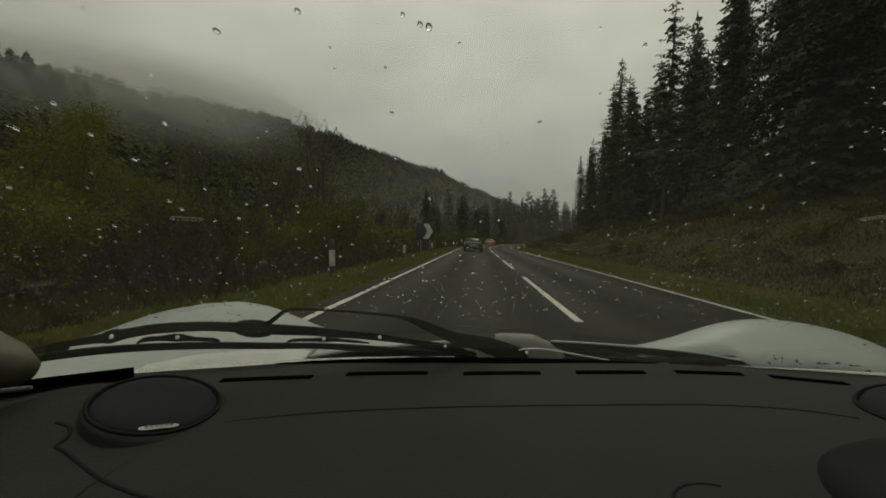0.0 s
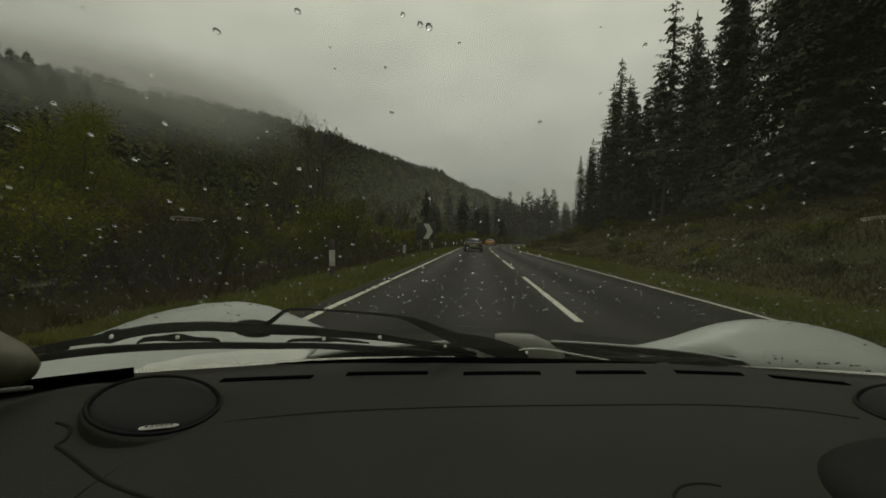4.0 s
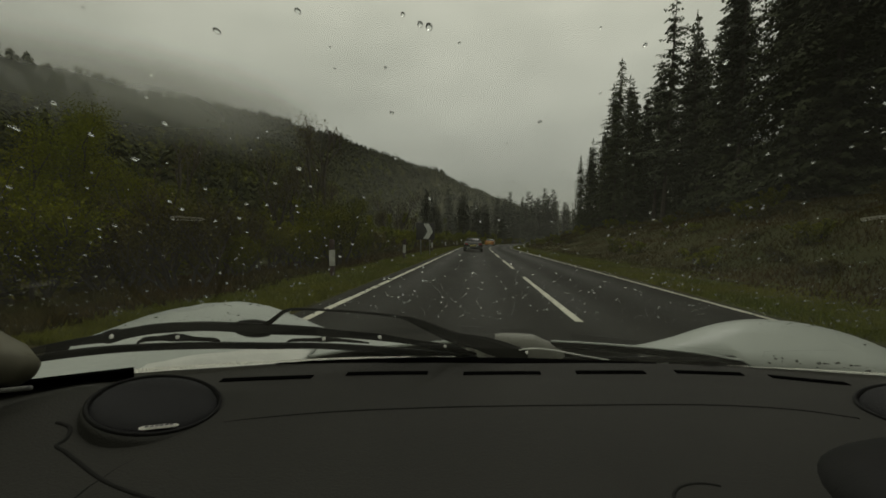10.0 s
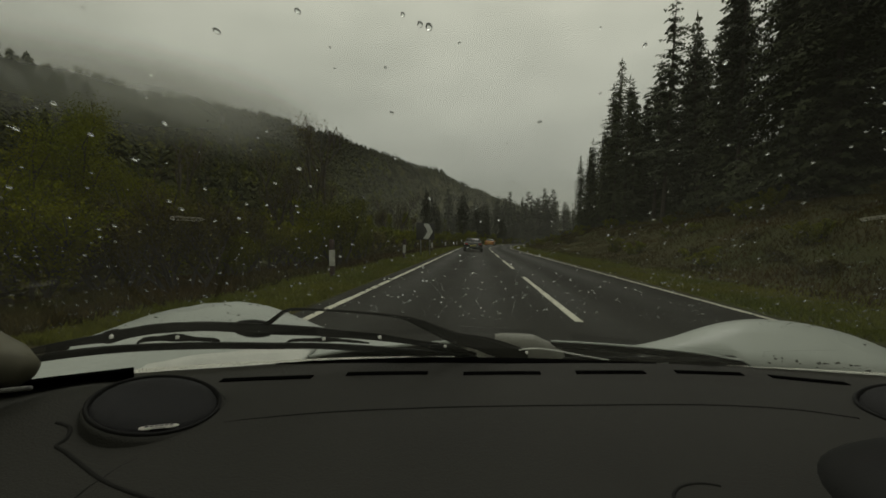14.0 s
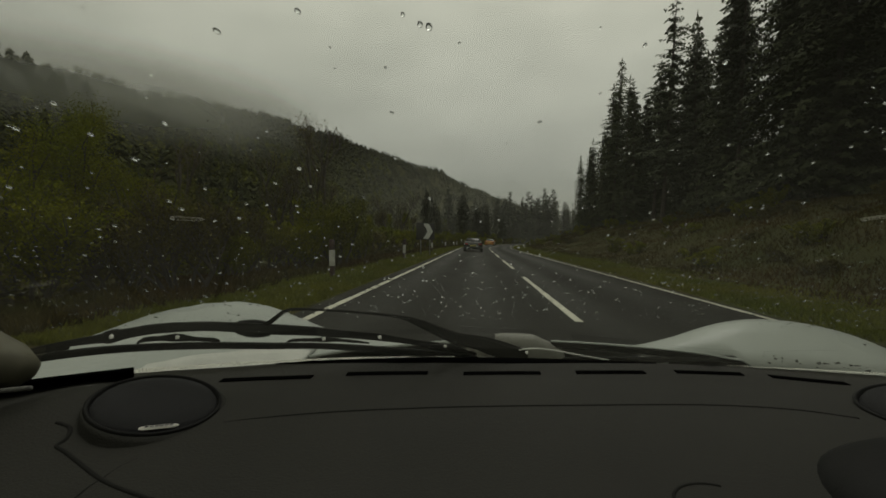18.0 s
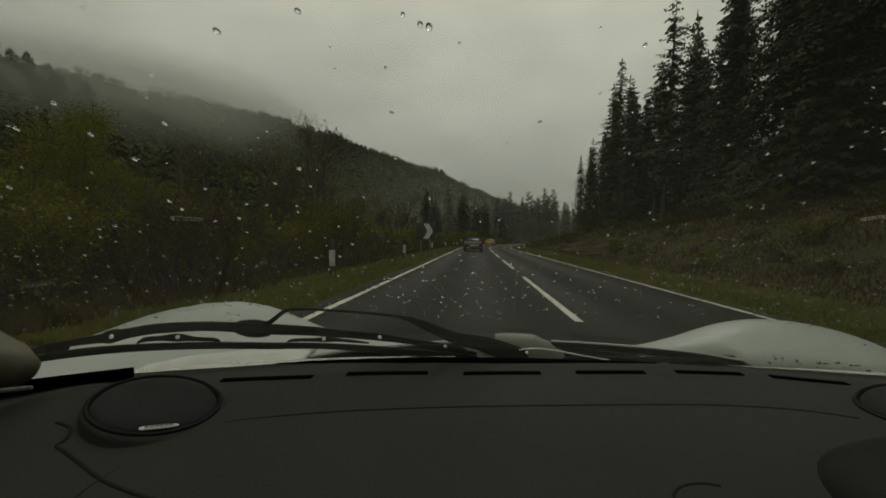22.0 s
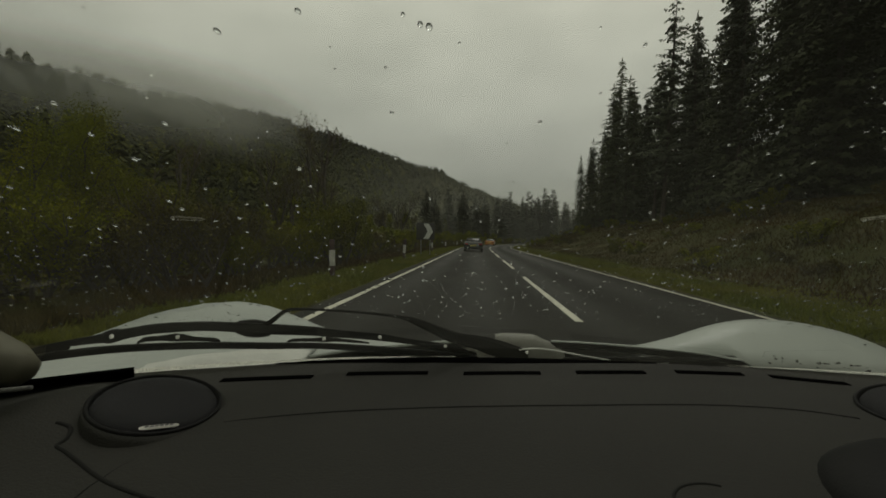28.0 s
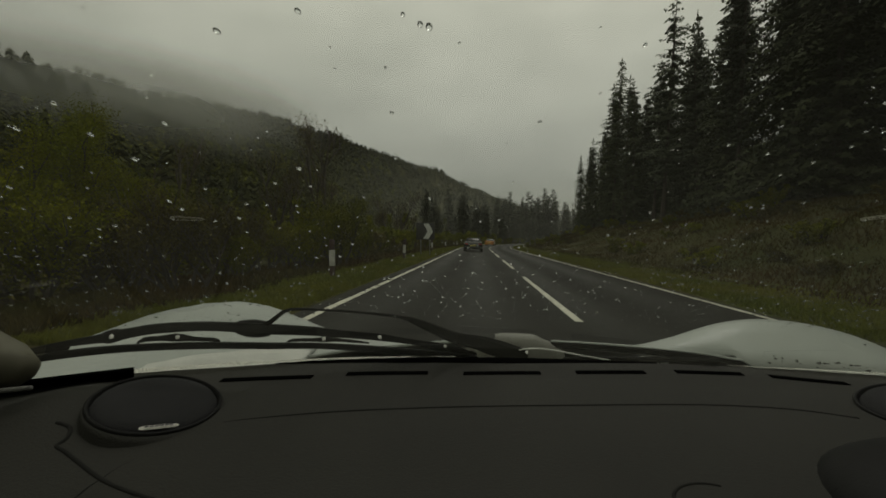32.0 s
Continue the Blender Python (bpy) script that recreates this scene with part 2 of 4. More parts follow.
# ---------------------------------------------------------------- lie of the land
def road_x(y):
    """The centre marking, over the distance ahead: straight, then a bend to the right."""
    if y < 38:
        return 1.35
    if y < 160:
        return 1.35 + (y - 38) ** 2 / 470
    return 1.35 + 122 ** 2 / 470 + (y - 160) * 2 * 122 / 470


EDGE_L, EDGE_R = -3.50, 2.85
RIDGE_Y = (-300, 170, 255, 458, 790, 1000, 1500, 2300)
RIDGE_X = (-250, -250, -250, -250, -235, -130, 60, 330)
RIDGE_H = (68, 76, 96, 138, 180, 180, 158, 182)


def land(x, y):
    u = x - road_x(y)
    rx = float(np.interp(y, RIDGE_Y, RIDGE_X))
    rh = float(np.interp(y, RIDGE_Y, RIDGE_H))
    z = rh * smooth01(1 - (x - rx) / 215) if x > rx else rh + (rx - x) * 0.05
    n = noise.fractal(Vector((x, y, 0)) * 0.012, 1.0, 2.0, 4) * 8
    off = smooth01((abs(u + 0.3) - 7) / 30)
    z += n * off * (1 + z * 0.004)
    if u > 0:
        z += 2.4 * smooth01((u - 4.6) / 11.0) + 9.0 * smooth01((u - 18) / 60)
    else:
        z -= 0.5 * smooth01((-u - 5.5) / 6.0)
    z += 0.10 * noise.noise(Vector((x, y, 3)) * 0.5) * smooth01((abs(u + 0.3) - 3.9) / 2.0)
    return z - 0.05 * (1 - smooth01((abs(u + 0.3) - 3.3) / 0.7))

# ---------------------------------------------------------------- ground and road
def spread(n, near, far, power):
    return [near + (far - near) * (i / (n - 1)) ** power for i in range(n)]


gx = sorted(set([-v for v in spread(90, 0.0, 900, 2.6)] + spread(80, 0.0, 700, 2.6)))
gy = sorted(set([-v for v in spread(16, 0.0, 220, 1.8)] + spread(170, 0.0, 2600, 2.3)))
verts = [(x, y, land(x, y)) for x in gx for y in gy]
nyg = len(gy)
faces = [(i * nyg + j, (i + 1) * nyg + j, (i + 1) * nyg + j + 1, i * nyg + j + 1) for i in range(len(gx) - 1) for j in range(nyg - 1)]
ground = new("ground", mesh_of("ground", verts, faces, SOIL, True))
tagged(ground, "rough green and brown grassland with a wooded hillside", "ground", kind="structure")


def along(u0, u1, y0, y1, z, n, wob=0.0, seed=0):
    """A ribbon that follows the road, from u0 to u1 across."""
    vs, fs = [], []
    for i, y in enumerate(steps(y0, y1, n)):
        w = wob * noise.noise(Vector((y * 1.3, seed, 0)))
        w2 = wob * noise.noise(Vector((y * 1.3, seed + 9, 0)))
        x = road_x(y)
        vs += [(x + u0 + w, y, z), (x + u1 + w2, y, z)]
        if i:
            fs.append((2 * i - 2, 2 * i - 1, 2 * i + 1, 2 * i))
    return vs, fs


vs, fs = [], []
ys = steps(-60, 30, 60) + steps(31, 420, 130)
us = (EDGE_L - 0.55, EDGE_L - 0.2, EDGE_L, -1.6, 0, 1.4, EDGE_R, EDGE_R + 0.15, EDGE_R + 0.4)
for i, y in enumerate(ys):
    for j, u in enumerate(us):
        ragged = 0.12 * noise.noise(Vector((y * 0.9, j, 0))) if j in (0, len(us) - 1) else 0
        vs.append((road_x(y) + u + ragged, y, 0.0 - (0.06 if j in (0, len(us) - 1) else 0)))
        if i and j:
            k = len(us)
            fs.append(((i - 1) * k + j - 1, (i - 1) * k + j, i * k + j, i * k + j - 1))
road = new("road", mesh_of("road", vs, fs, ASPHALT, True))
lay = road.data.uv_layers.new(name="across")
for lp in road.data.loops:
    lay.data[lp.index].uv = (us[lp.vertex_index % len(us)], vs[lp.vertex_index][1])
tagged(road, "wet dark asphalt two-lane road curving away", "road", kind="structure")


def slab(name, u0, u1, y0, y1, parent, wob=0.01, seed=0):
    n = max(3, int((y1 - y0) / 0.35))
    v, f = along(u0, u1, y0, y1, 0.005, n, wob, seed)
    return part(name, mesh_of(name, v, f, PAINT), PAINT, parent)


for k in range(24):
    y0 = 5.0 + 9.0 * k - 9.0
    slab("centre_mark", -0.055, 0.055, y0, y0 + 6.0, road, 0.012, k)
y = -8.0
k = 0
rnd = random.Random(4)
while y < 150:
    worn = 3.0 < y < 11
    ln = rnd.uniform(0.35, 1.1) if worn else rnd.uniform(6, 14)
    slab("edge_line", EDGE_L - 0.06, EDGE_L + 0.05, y, y + ln, road, 0.03, 40 + k)
    y += ln + (rnd.uniform(0.05, 0.22) if worn else 0.03)
    k += 1
y = -8.0
while y < 150:
    ln = rnd.uniform(8, 16)
    slab("edge_line", EDGE_R - 0.045, EDGE_R + 0.045, y, y + ln, road, 0.02, 80 + k)
    y += ln + 0.04
    k += 1

# ---------------------------------------------------------------- own car
car = thing("car", (0.06, 1.0, 0.0), "white two-seat sports car with black dashboard on wet road", "car")


def screen_y(x):
    """The foot of the windscreen, bowed forward."""
    return 0.745 + 0.144 * x - 0.248 * x * x + 0.10 * x ** 3


RAKE = radians(30)
SCREEN_Z = 0.812


# the glass is raked at its foot and curves flatter and rounder towards the roof
CURVE = np.linspace(-0.1, 0.45, 221)
FLAT = np.clip((CURVE - 0.155) / 0.085, 0, 1)
FLAT = FLAT * FLAT * (3 - 2 * FLAT)
LEAN = 1 / np.tan(RAKE - radians(7.5) * FLAT)
BACK = np.concatenate([[0.0], np.cumsum((LEAN[1:] + LEAN[:-1]) / 2 * 0.0025)])
BACK = BACK - np.interp(0.0, CURVE, BACK)
RISE = np.clip((CURVE - 0.105) / 0.14, 0, 1)
RISE = RISE * RISE * (3 - 2 * RISE)
REST = np.concatenate([[0.0], np.cumsum((FLAT[1:] + FLAT[:-1]) / 2 * 0.0025)])


def bow(d):
    """Round in the middle, straight towards the pillars."""
    if d < 0.4:
        return d * d
    t = min(1.0, (d - 0.4) / 0.3)
    return 0.16 + 0.24 * (t - t ** 3 + t ** 4 / 2)


def screen(x, z):
    up = z - SCREEN_Z
    round_off = 0.3158 * float(np.interp(up, CURVE, RISE)) * bow(abs(x - 0.1593))
    lean = (0.752 + 0.711 * x) * float(np.interp(up, CURVE, REST))
    return Vector((x, screen_y(x) - float(np.interp(up, CURVE, BACK)) - lean - round_off, z))


def screen_normal(x, z):
    a = screen(x + 0.002, z) - screen(x - 0.002, z)
    b = screen(x, z + 0.002) - screen(x, z - 0.002)
    n = a.cross(b).normalized()
    return n if n.z > 0 else -n


# dashboard
def dash_top(x, y):
    back = screen_y(x) + 0.0 - y
    z = 0.812 - 0.005 * smooth01(back / 0.1) - 0.012 * smooth01((back - 0.2) / 0.3)
    z -= 0.30 * max(0.0, (0.17 - y) / 0.17) ** 2
    z += 0.032 * math.exp(-((x + 0.530) / 0.090) ** 2 - ((y - 0.43) / 0.095) ** 2)
    z += 0.027 * math.exp(-((x - 0.755) / 0.085) ** 2 - ((y - 0.58) / 0.095) ** 2)
    return z


def eased(points):
    """The same bent line with its corners rounded off."""
    fine = []
    for k in range(len(points) - 1):
        p0, p1, p2, p3 = (points[max(k - 1, 0)], points[k], points[k + 1], points[min(k + 2, len(points) - 1)])
        for t in (0.0, 0.25, 0.5, 0.75):
            fine.append(tuple(0.5 * (2 * b + (c - a) * t + (2 * a - 5 * b + 4 * c - d) * t * t + (3 * b - a - 3 * c + d) * t ** 3)
                              for a, b, c, d in zip(p0, p1, p2, p3)))
    return fine + [points[-1]]


def on_dash(x, y, up=0.0002):
    return (x, y, dash_top(x, y) + up)


def dash_fn(u, v):
    x = -0.98 + 1.96 * u
    y = screen_y(x) + 0.002 - v
    return Vector((x, y, dash_top(x, y)))


dashboard = part("dashboard", sheet(bmesh.new(), dash_fn, steps(0, 1, 90), steps(0, 0.17, 24) + steps(0.172, 0.215, 28) + steps(0.22, 0.75, 40)), DASH, car,
                 "black grained vinyl dashboard top")
for x0, x1, d0, d1 in ((-0.4163, -0.278, 0.0632, 0.0726), (-0.2246, -0.0839, 0.0673, 0.0724), (-0.0203, 0.1201, 0.0761, 0.0702), (0.1863, 0.315, 0.0636, 0.0514),
                       (0.3746, 0.494, 0.042, 0.0356), (0.5394, 0.6515, 0.0385, 0.052)):
    bm = bmesh.new()
    rows = []
    for x in steps(x0, x1, 9):
        y = screen_y(x) - (d0 + (d1 - d0) * (x - x0) / (x1 - x0))
        rows.append([bm.verts.new((x, y + dy, dash_top(x, y + dy) + 0.0014)) for dy in (-0.0060, 0.0070)])
    for a, b in zip(rows, rows[1:]):
        bm.faces.new((a[0], b[0], b[1], a[1]))
    bmesh.ops.extrude_face_region(bm, geom=list(bm.faces))
    for r in rows:
        for v in r:
            v.co.z -= 0.004
    part("demister_vent", bm, SLOT, dashboard, "black demister slot", smooth=False)
# seam across the top pad, and the black seal at its far edge
SEAM = eased([(-0.3232, 0.4479), (-0.2902, 0.4629), (-0.1871, 0.4969), (-0.0316, 0.5322), (0.1346, 0.5604), (0.342, 0.5912), (0.4705, 0.5936), (0.5456, 0.5756)])
bm = bmesh.new()
tube(bm, [(x, y, dash_top(x, y) - 0.0004) for x, y in SEAM], [0.0007 + 0.0011 * min(1.0, k / 8) for k in range(len(SEAM))], 6)
part("seam", bm, SEAM_GREY, dashboard, "dark stitched seam line")
bm = bmesh.new()
sheet(bm, lambda x, v: Vector((x, screen_y(x) + 0.004 - v * float(np.interp(x, (-0.36, -0.26, -0.15, 0.06, 0.17, 0.29, 0.36), (0.006, 0.017, 0.027, 0.032, 0.024, 0.013, 0.006))),
                               0.8128 - 0.0006 * v)), steps(-0.37, 0.36, 50), steps(0, 1, 4), 0.002)
part("glass_seal", bm, SLOT, car, "black rubber seal at the foot of the glass", smooth=False)


def disc_profile(bm, centre, frame_m, profile, shift=(0, 0), sides=48):
    rings = []
    for r, h in profile:
        skew = Vector((shift[0], shift[1], 0)) * max(0.0, -h)
        rings.append([bm.verts.new(frame_m @ Vector((r * math.cos(a), r * math.sin(a), h)) + centre + skew) for a in (2 * math.pi * k / sides for k in range(sides))])
    for a, b in zip(rings, rings[1:]):
        for k in range(sides):
            bm.faces.new((a[k], a[(k + 1) % sides], b[(k + 1) % sides], b[k]))
    bm.faces.new(rings[-1])
    return bm


def speaker(cx, cy, cz, facing, tilt, radius, toward):
    """A round speaker pod let into the dash top, tilted to the seats."""
    fm = Matrix.Rotation(facing, 3, "Z") @ Matrix.Rotation(radians(tilt), 3, "X")
    c = Vector((cx, cy, cz))
    side = (0.5, 0.1) if cx < 0 else (2.5, 2.0)
    pod = part("speaker", disc_profile(bmesh.new(), c, fm, [(radius * 1.22, -0.05), (radius * 1.20, -0.030), (radius * 1.15, -0.017), (radius * 1.09, -0.006), (radius * 1.045, 0.0), (radius * 1.0, -0.001), (radius * 0.98, -0.006)], side),
               DASH, car, "round black speaker pod on the dashboard")
    part("ring", disc_profile(bmesh.new(), c, fm, [(radius * 1.035, -0.006), (radius * 1.03, 0.002), (radius * 1.0, 0.0035), (radius * 0.965, 0.002), (radius * 0.96, -0.004)]), DASH_DARK, pod, "glossy black trim ring")
    part("grille", disc_profile(bmesh.new(), c, fm, [(radius * 0.955, -0.003), (radius * 0.9, 0.0025), (radius * 0.7, 0.0065), (radius * 0.4, 0.009), (radius * 0.1, 0.0098)]), CLOTH, pod, "black cloth speaker grille")
    bm = bmesh.new()
    bl, bh = 0.0198, 0.0028
    ring = []
    for k in range(28):
        a = 2 * math.pi * k / 28
        ca, sa = math.cos(a), math.sin(a)
        ring.append((bl * math.copysign(abs(ca) ** 0.45, ca), bh * math.copysign(abs(sa) ** 0.8, sa) * (1 - 0.12 * ca)))
    tm = Matrix.Rotation(toward, 3, "Z") @ Matrix.Rotation(radians(22), 3, "X")
    bc = Matrix.Rotation(toward, 3, "Z") @ Vector((0, -radius * 0.90, 0.0055))
    bm.faces.new([bm.verts.new(fm @ (tm @ Vector((px, py, 0.0)) + bc) + c) for px, py in ring])
    bmesh.ops.solidify(bm, geom=list(bm.faces), thickness=-0.002)
    badge = part("badge", bm, SILVER, pod, "small oval silver badge", smooth=False)
    bm = bmesh.new()
    for i in range(6):
        x0 = -0.0145 + i * 0.0048
        q = [(x0, -0.0010), (x0 + 0.0038, -0.0010), (x0 + 0.0044, 0.0010), (x0 + 0.0006, 0.0010)]
        bm.faces.new([bm.verts.new(fm @ (tm @ Vector((px, py, 0.00206)) + bc) + c) for px, py in q])
    part("lettering_bar", bm, BADGE_INK, badge, smooth=False)
    return pod


speaker(-0.4186, 0.4531, 0.825, 1.535, 14.2, 0.0718, -0.78)
speaker(0.648, 0.588, 0.825, -1.535, 14.2, 0.0718, 0.78)

# instrument hood in front of the driver, and the small round vent beside it
bm = bmesh.new()


def hood_fn(u, v):
    a, r = 2 * math.pi * u, v
    ca, sa = math.cos(a), math.sin(a)
    x = 0.565 + 0.222 * r * math.copysign(abs(ca) ** 0.9, ca)
    y = 0.36 + 0.168 * r * math.copysign(abs(sa) ** 0.9, sa)
    return Vector((x, y, 0.775 + 0.062 * max(0.0, 1 - r ** 5) ** 0.6))


sheet(bm, hood_fn, steps(0, 1, 48), steps(0.02, 1, 20))
# darker than the dash pad: the hood's shaded side is put into its colour
part("instrument_hood", bm, DASH_DARK, car, "rounded black instrument hood, its shade put into the colour")
bm = bmesh.new()
tube(bm, [on_dash(x, y, -0.0006) for x, y in eased(((0.199, 0.378), (0.201, 0.386), (0.212, 0.397), (0.228, 0.404), (0.243, 0.406), (0.256, 0.404)))], 0.0020, 6)
part("round_vent_rim", bm, SEAM_GREY, dashboard, "black round vent rim")

# lower panel at the passenger end, split off by a dark joint
bm = bmesh.new()
tube(bm, [on_dash(x, y, -0.0006) for x, y in eased(((-0.4855, 0.3858), (-0.4713, 0.3861), (-0.4622, 0.381), (-0.4556, 0.3709), (-0.4543, 0.3608), (-0.4396, 0.3572), (-0.4119, 0.3481), (-0.3682, 0.3321), (-0.3306, 0.3224), (-0.298, 0.316)))],
     0.0024, 8)
part("panel_joint", bm, SEAM_GREY, dashboard, "dark joint between dash panels")
bm = bmesh.new()
tube(bm, [on_dash(x, y, -0.0003) for x, y in eased(((-0.3685, 0.3063), (-0.3709, 0.3209), (-0.3699, 0.3336), (-0.3692, 0.3506), (-0.3638, 0.3679)))], [0.0014 - 0.00006 * k for k in range(17)], 6)
part("panel_joint", bm, SEAM_GREY, dashboard)

# black corner trim and the dotted band along the foot of the glass
bm = bmesh.new()


def corner_fn(u, v):
    crown = 0.0272 + 0.0099 * u ** 1.5
    up = crown * v - 0.006 * (1 - v)
    x = -0.74 + 0.218 * u - 1.15 * (crown - up)
    return screen(x, SCREEN_Z + up) - Vector((0, math.sin(RAKE), math.cos(RAKE))) * 0.006


sheet(bm, corner_fn, steps(0, 1, 6), steps(0, 1, 4), 0.004)
part("corner_trim", bm, SLOT, car, "black corner trim strip", smooth=False)

FRIT = bpy.data.materials.new("dotted_ceramic_band")
FRIT.use_nodes = True
fn_, fl_ = FRIT.node_tree.nodes, FRIT.node_tree.links
fb = fn_["Principled BSDF"]
fb.inputs["Roughness"].default_value = 0.4
ftc = fn_.new("ShaderNodeTexCoord")
fvo = fn_.new("ShaderNodeTexVoronoi")
fvo.inputs["Scale"].default_value, fvo.inputs["Randomness"].default_value = 240, 0.2
fl_.new(ftc.outputs["Object"], fvo.inputs["Vector"])
fr = fn_.new("ShaderNodeMapRange")
fr.inputs["From Min"].default_value, fr.inputs["From Max"].default_value = 0.34, 0.44
fl_.new(fvo.outputs["Distance"], fr.inputs[0])
fb.inputs["Base Color"].default_value = (0.02, 0.02, 0.02, 1)
fclear, fmix = fn_.new("ShaderNodeBsdfTranslucent"), fn_.new("ShaderNodeMixShader")
fclear.inputs[0].default_value = (0.80, 0.80, 0.72, 1)
fl_.new(fr.outputs[0], fmix.inputs[0])
fl_.new(fb.outputs[0], fmix.inputs[1])
fl_.new(fclear.outputs[0], fmix.inputs[2])
fl_.new(fmix.outputs[0], fn_["Material Output"].inputs[0])

bm = bmesh.new()


def glass_fn(u, v):
    x = -0.86 + 1.72 * u
    return screen(x, SCREEN_Z + 0.002 + 0.40 * v)


sheet(bm, glass_fn, steps(0, 1, 90), steps(0, 1, 70))
pane = part("windscreen", bm, WINDSCREEN, car, "clear raked windscreen speckled with rain")
if pane.data.polygons[0].normal.z > 0:
    pane.data.flip_normals()
pane.visible_shadow = False
def frit_fn(x, v):
    p = screen(x, SCREEN_Z + 0.001 + v * float(np.interp(x, (-0.572, -0.50, -0.42, -0.33, -0.2, -0.04, 0.49, 0.56, 0.65, 0.8), (0.016, 0.0135, 0.011, 0.0075, 0.0055, 0.003, 0.0004, 0.003, 0.007, 0.010))))
    return p + Vector((0, 0.003, 0.0015))


for x0, x1 in ((-0.572, -0.04), (0.49, 0.868)):
    bm = bmesh.new()
    sheet(bm, frit_fn, steps(x0, x1, 50), steps(0, 1, 5))
    part("dotted_band", bm, FRIT, pane, "dotted ceramic band along the glass edge")


# bonnet, wings and cowl
def hood_z(x, y):
    base = 0.782 + 0.03 * math.exp(-((x - 0.12) / (0.3 if x < 0.12 else 0.25)) ** 2) - 0.34 * max(0.0, y - 0.90) - 0.10 * max(0.0, 0.90 - y)
    dl = x + 0.605 + 0.35 * max(0.0, y - 0.9)
    left = 0.098 * math.exp(-(dl / (0.285 - 0.055 * math.tanh(dl / 0.12))) ** 2)
    dr = x - 0.66 - 0.35 * max(0.0, y - 0.9)
    right = 0.104 * math.exp(-(dr / 0.32) ** 2 if dr > 0 else -(-dr / 0.235) ** 2.4)
    foot = screen_y(x)
    grow = smooth01(0.12 + 0.88 * (y - foot) / max(0.08, 0.92 - foot))
    z = base + (left + right) * grow * (1 + 0.3 * max(0, y - 0.9)) + 0.018 * (1 - grow)
    z -= 0.36 * max(0.0, abs(x) - 0.82) ** 1.5
    return z


def scuttle_fn(x, v):
    y0, y1 = screen_y(x) + 0.012, float(np.interp(x, (-0.635, -0.597, -0.56, -0.507, -0.463, -0.414, -0.37), (0.636, 0.658, 0.684, 0.710, 0.737, 0.761, 0.778)))
    y = y0 + (max(y1, y0 + 0.004) - y0) * v
    return Vector((x, y, hood_z(x, y) + 0.003))


part("scuttle_panel", sheet(bmesh.new(), scuttle_fn, steps(-0.62, -0.356, 24), steps(0, 1, 6), 0.002), SCUTTLE, car, "pale speckled panel at the foot of the glass")


def panel(name, x0, x1, y0f, y1, nx, label):
    def fn(u, v):
        x = x0 + (x1 - x0) * u
        y = y0f(x) + (y1 - y0f(x)) * v
        return Vector((x, y, hood_z(x, y)))
    return part(name, sheet(bmesh.new(), fn, steps(0, 1, nx), steps(0, 0.3, 14) + steps(0.33, 1, 20), 0.004), WHITE_BODY, car, label)


panel("front_wing", -0.99, -0.355, lambda x: screen_y(x) + 0.025, 2.2, 30, "wet white domed front wing with water beads")
panel("front_wing", 0.372, 1.05, lambda x: max(screen_y(x) + 0.03, 0.885 - 0.169 * (x - 0.165) if x < 0.555 else 0.0), 2.2, 30, "wet white domed front wing with water beads")
panel("bonnet", -0.352, 0.369, lambda x: 0.89 - 0.13 * (max(0.0, 0.05 - x) / 0.4) ** 3 - 0.16 * max(0.0, x - 0.165), 2.2, 30, "wet white car bonnet")
bm = bmesh.new()


def rim_fn(t):
    x = -0.352 + 0.517 * t
    y = 0.888 - 0.13 * (max(0.0, 0.05 - x) / 0.4) ** 3
    return Vector((x, y, hood_z(x, y) + 0.001))


tube(bm, [rim_fn(t) for t in steps(0, 1, 40)], 0.0042, 8)
part("bonnet_edge", bm, WHITE_BODY, car, "rolled white trailing edge of the bonnet")
bm = bmesh.new()


def cowl_fn(u, v):
    x = -0.45 + 0.98 * u
    y0 = screen_y(x) + 0.006
    y1 = 0.885 - 0.13 * (abs(x - 0.05) / 0.4) ** 3
    y = y0 + (max(y1, y0 + 0.01) - y0) * v
    return Vector((x, y, 0.800 - 0.045 * smooth01(v / 0.7) + 0.012 * v))


sheet(bm, cowl_fn, steps(0, 1, 40), steps(0, 1, 14), 0.004)
part("cowl_panel", bm, COWL, car, "grey cowl panel below the windscreen")
bm = bmesh.new()
sheet(bm, lambda x, v: Vector((x, 0.855 + 0.035 * v, 0.8265 + 0.004 * smooth01((x - 0.045) / 0.02) - 0.014 * smooth01((x - 0.128) / 0.045) - 0.020 * smooth01((x - 0.165) / 0.04) - 0.08 * max(0.0, 0.25 - v) - 0.10 * (v < 0.05))),
      steps(0.045, 0.203, 24), [0.0, 0.06, 0.15, 0.3, 0.6, 1.0], 0.006)
part("washer_cover", bm, COWL, car, "grey raised cover on the cowl")


bm = bmesh.new()


RIM = [Vector(p) for p in eased([(0.1735, 0.872, 0.8201), (0.2646, 0.86, 0.8224), (0.3796, 0.845, 0.8219), (0.4845, 0.825, 0.8195), (0.5339, 0.815, 0.8144), (0.5847, 0.81, 0.8128),
                                 (0.6824, 0.80, 0.8086), (0.7293, 0.795, 0.806), (0.7829, 0.78, 0.8033)])]
REACH = [0.0115 * min(1.0, (len(RIM) - 14 - k) / 8) if k < len(RIM) - 16 else 0.002 for k in range(len(RIM))]
sheet(bm, lambda k, v: RIM[int(k)] - Vector((0, 0.006 * v, 0.002 + v * max(0.002, REACH[int(k)]))), range(len(RIM)), steps(0, 1, 4), 0.003)
part("cowl_strip", bm, SLOT, car, "black drain strip below the bonnet edge")
bm = bmesh.new()
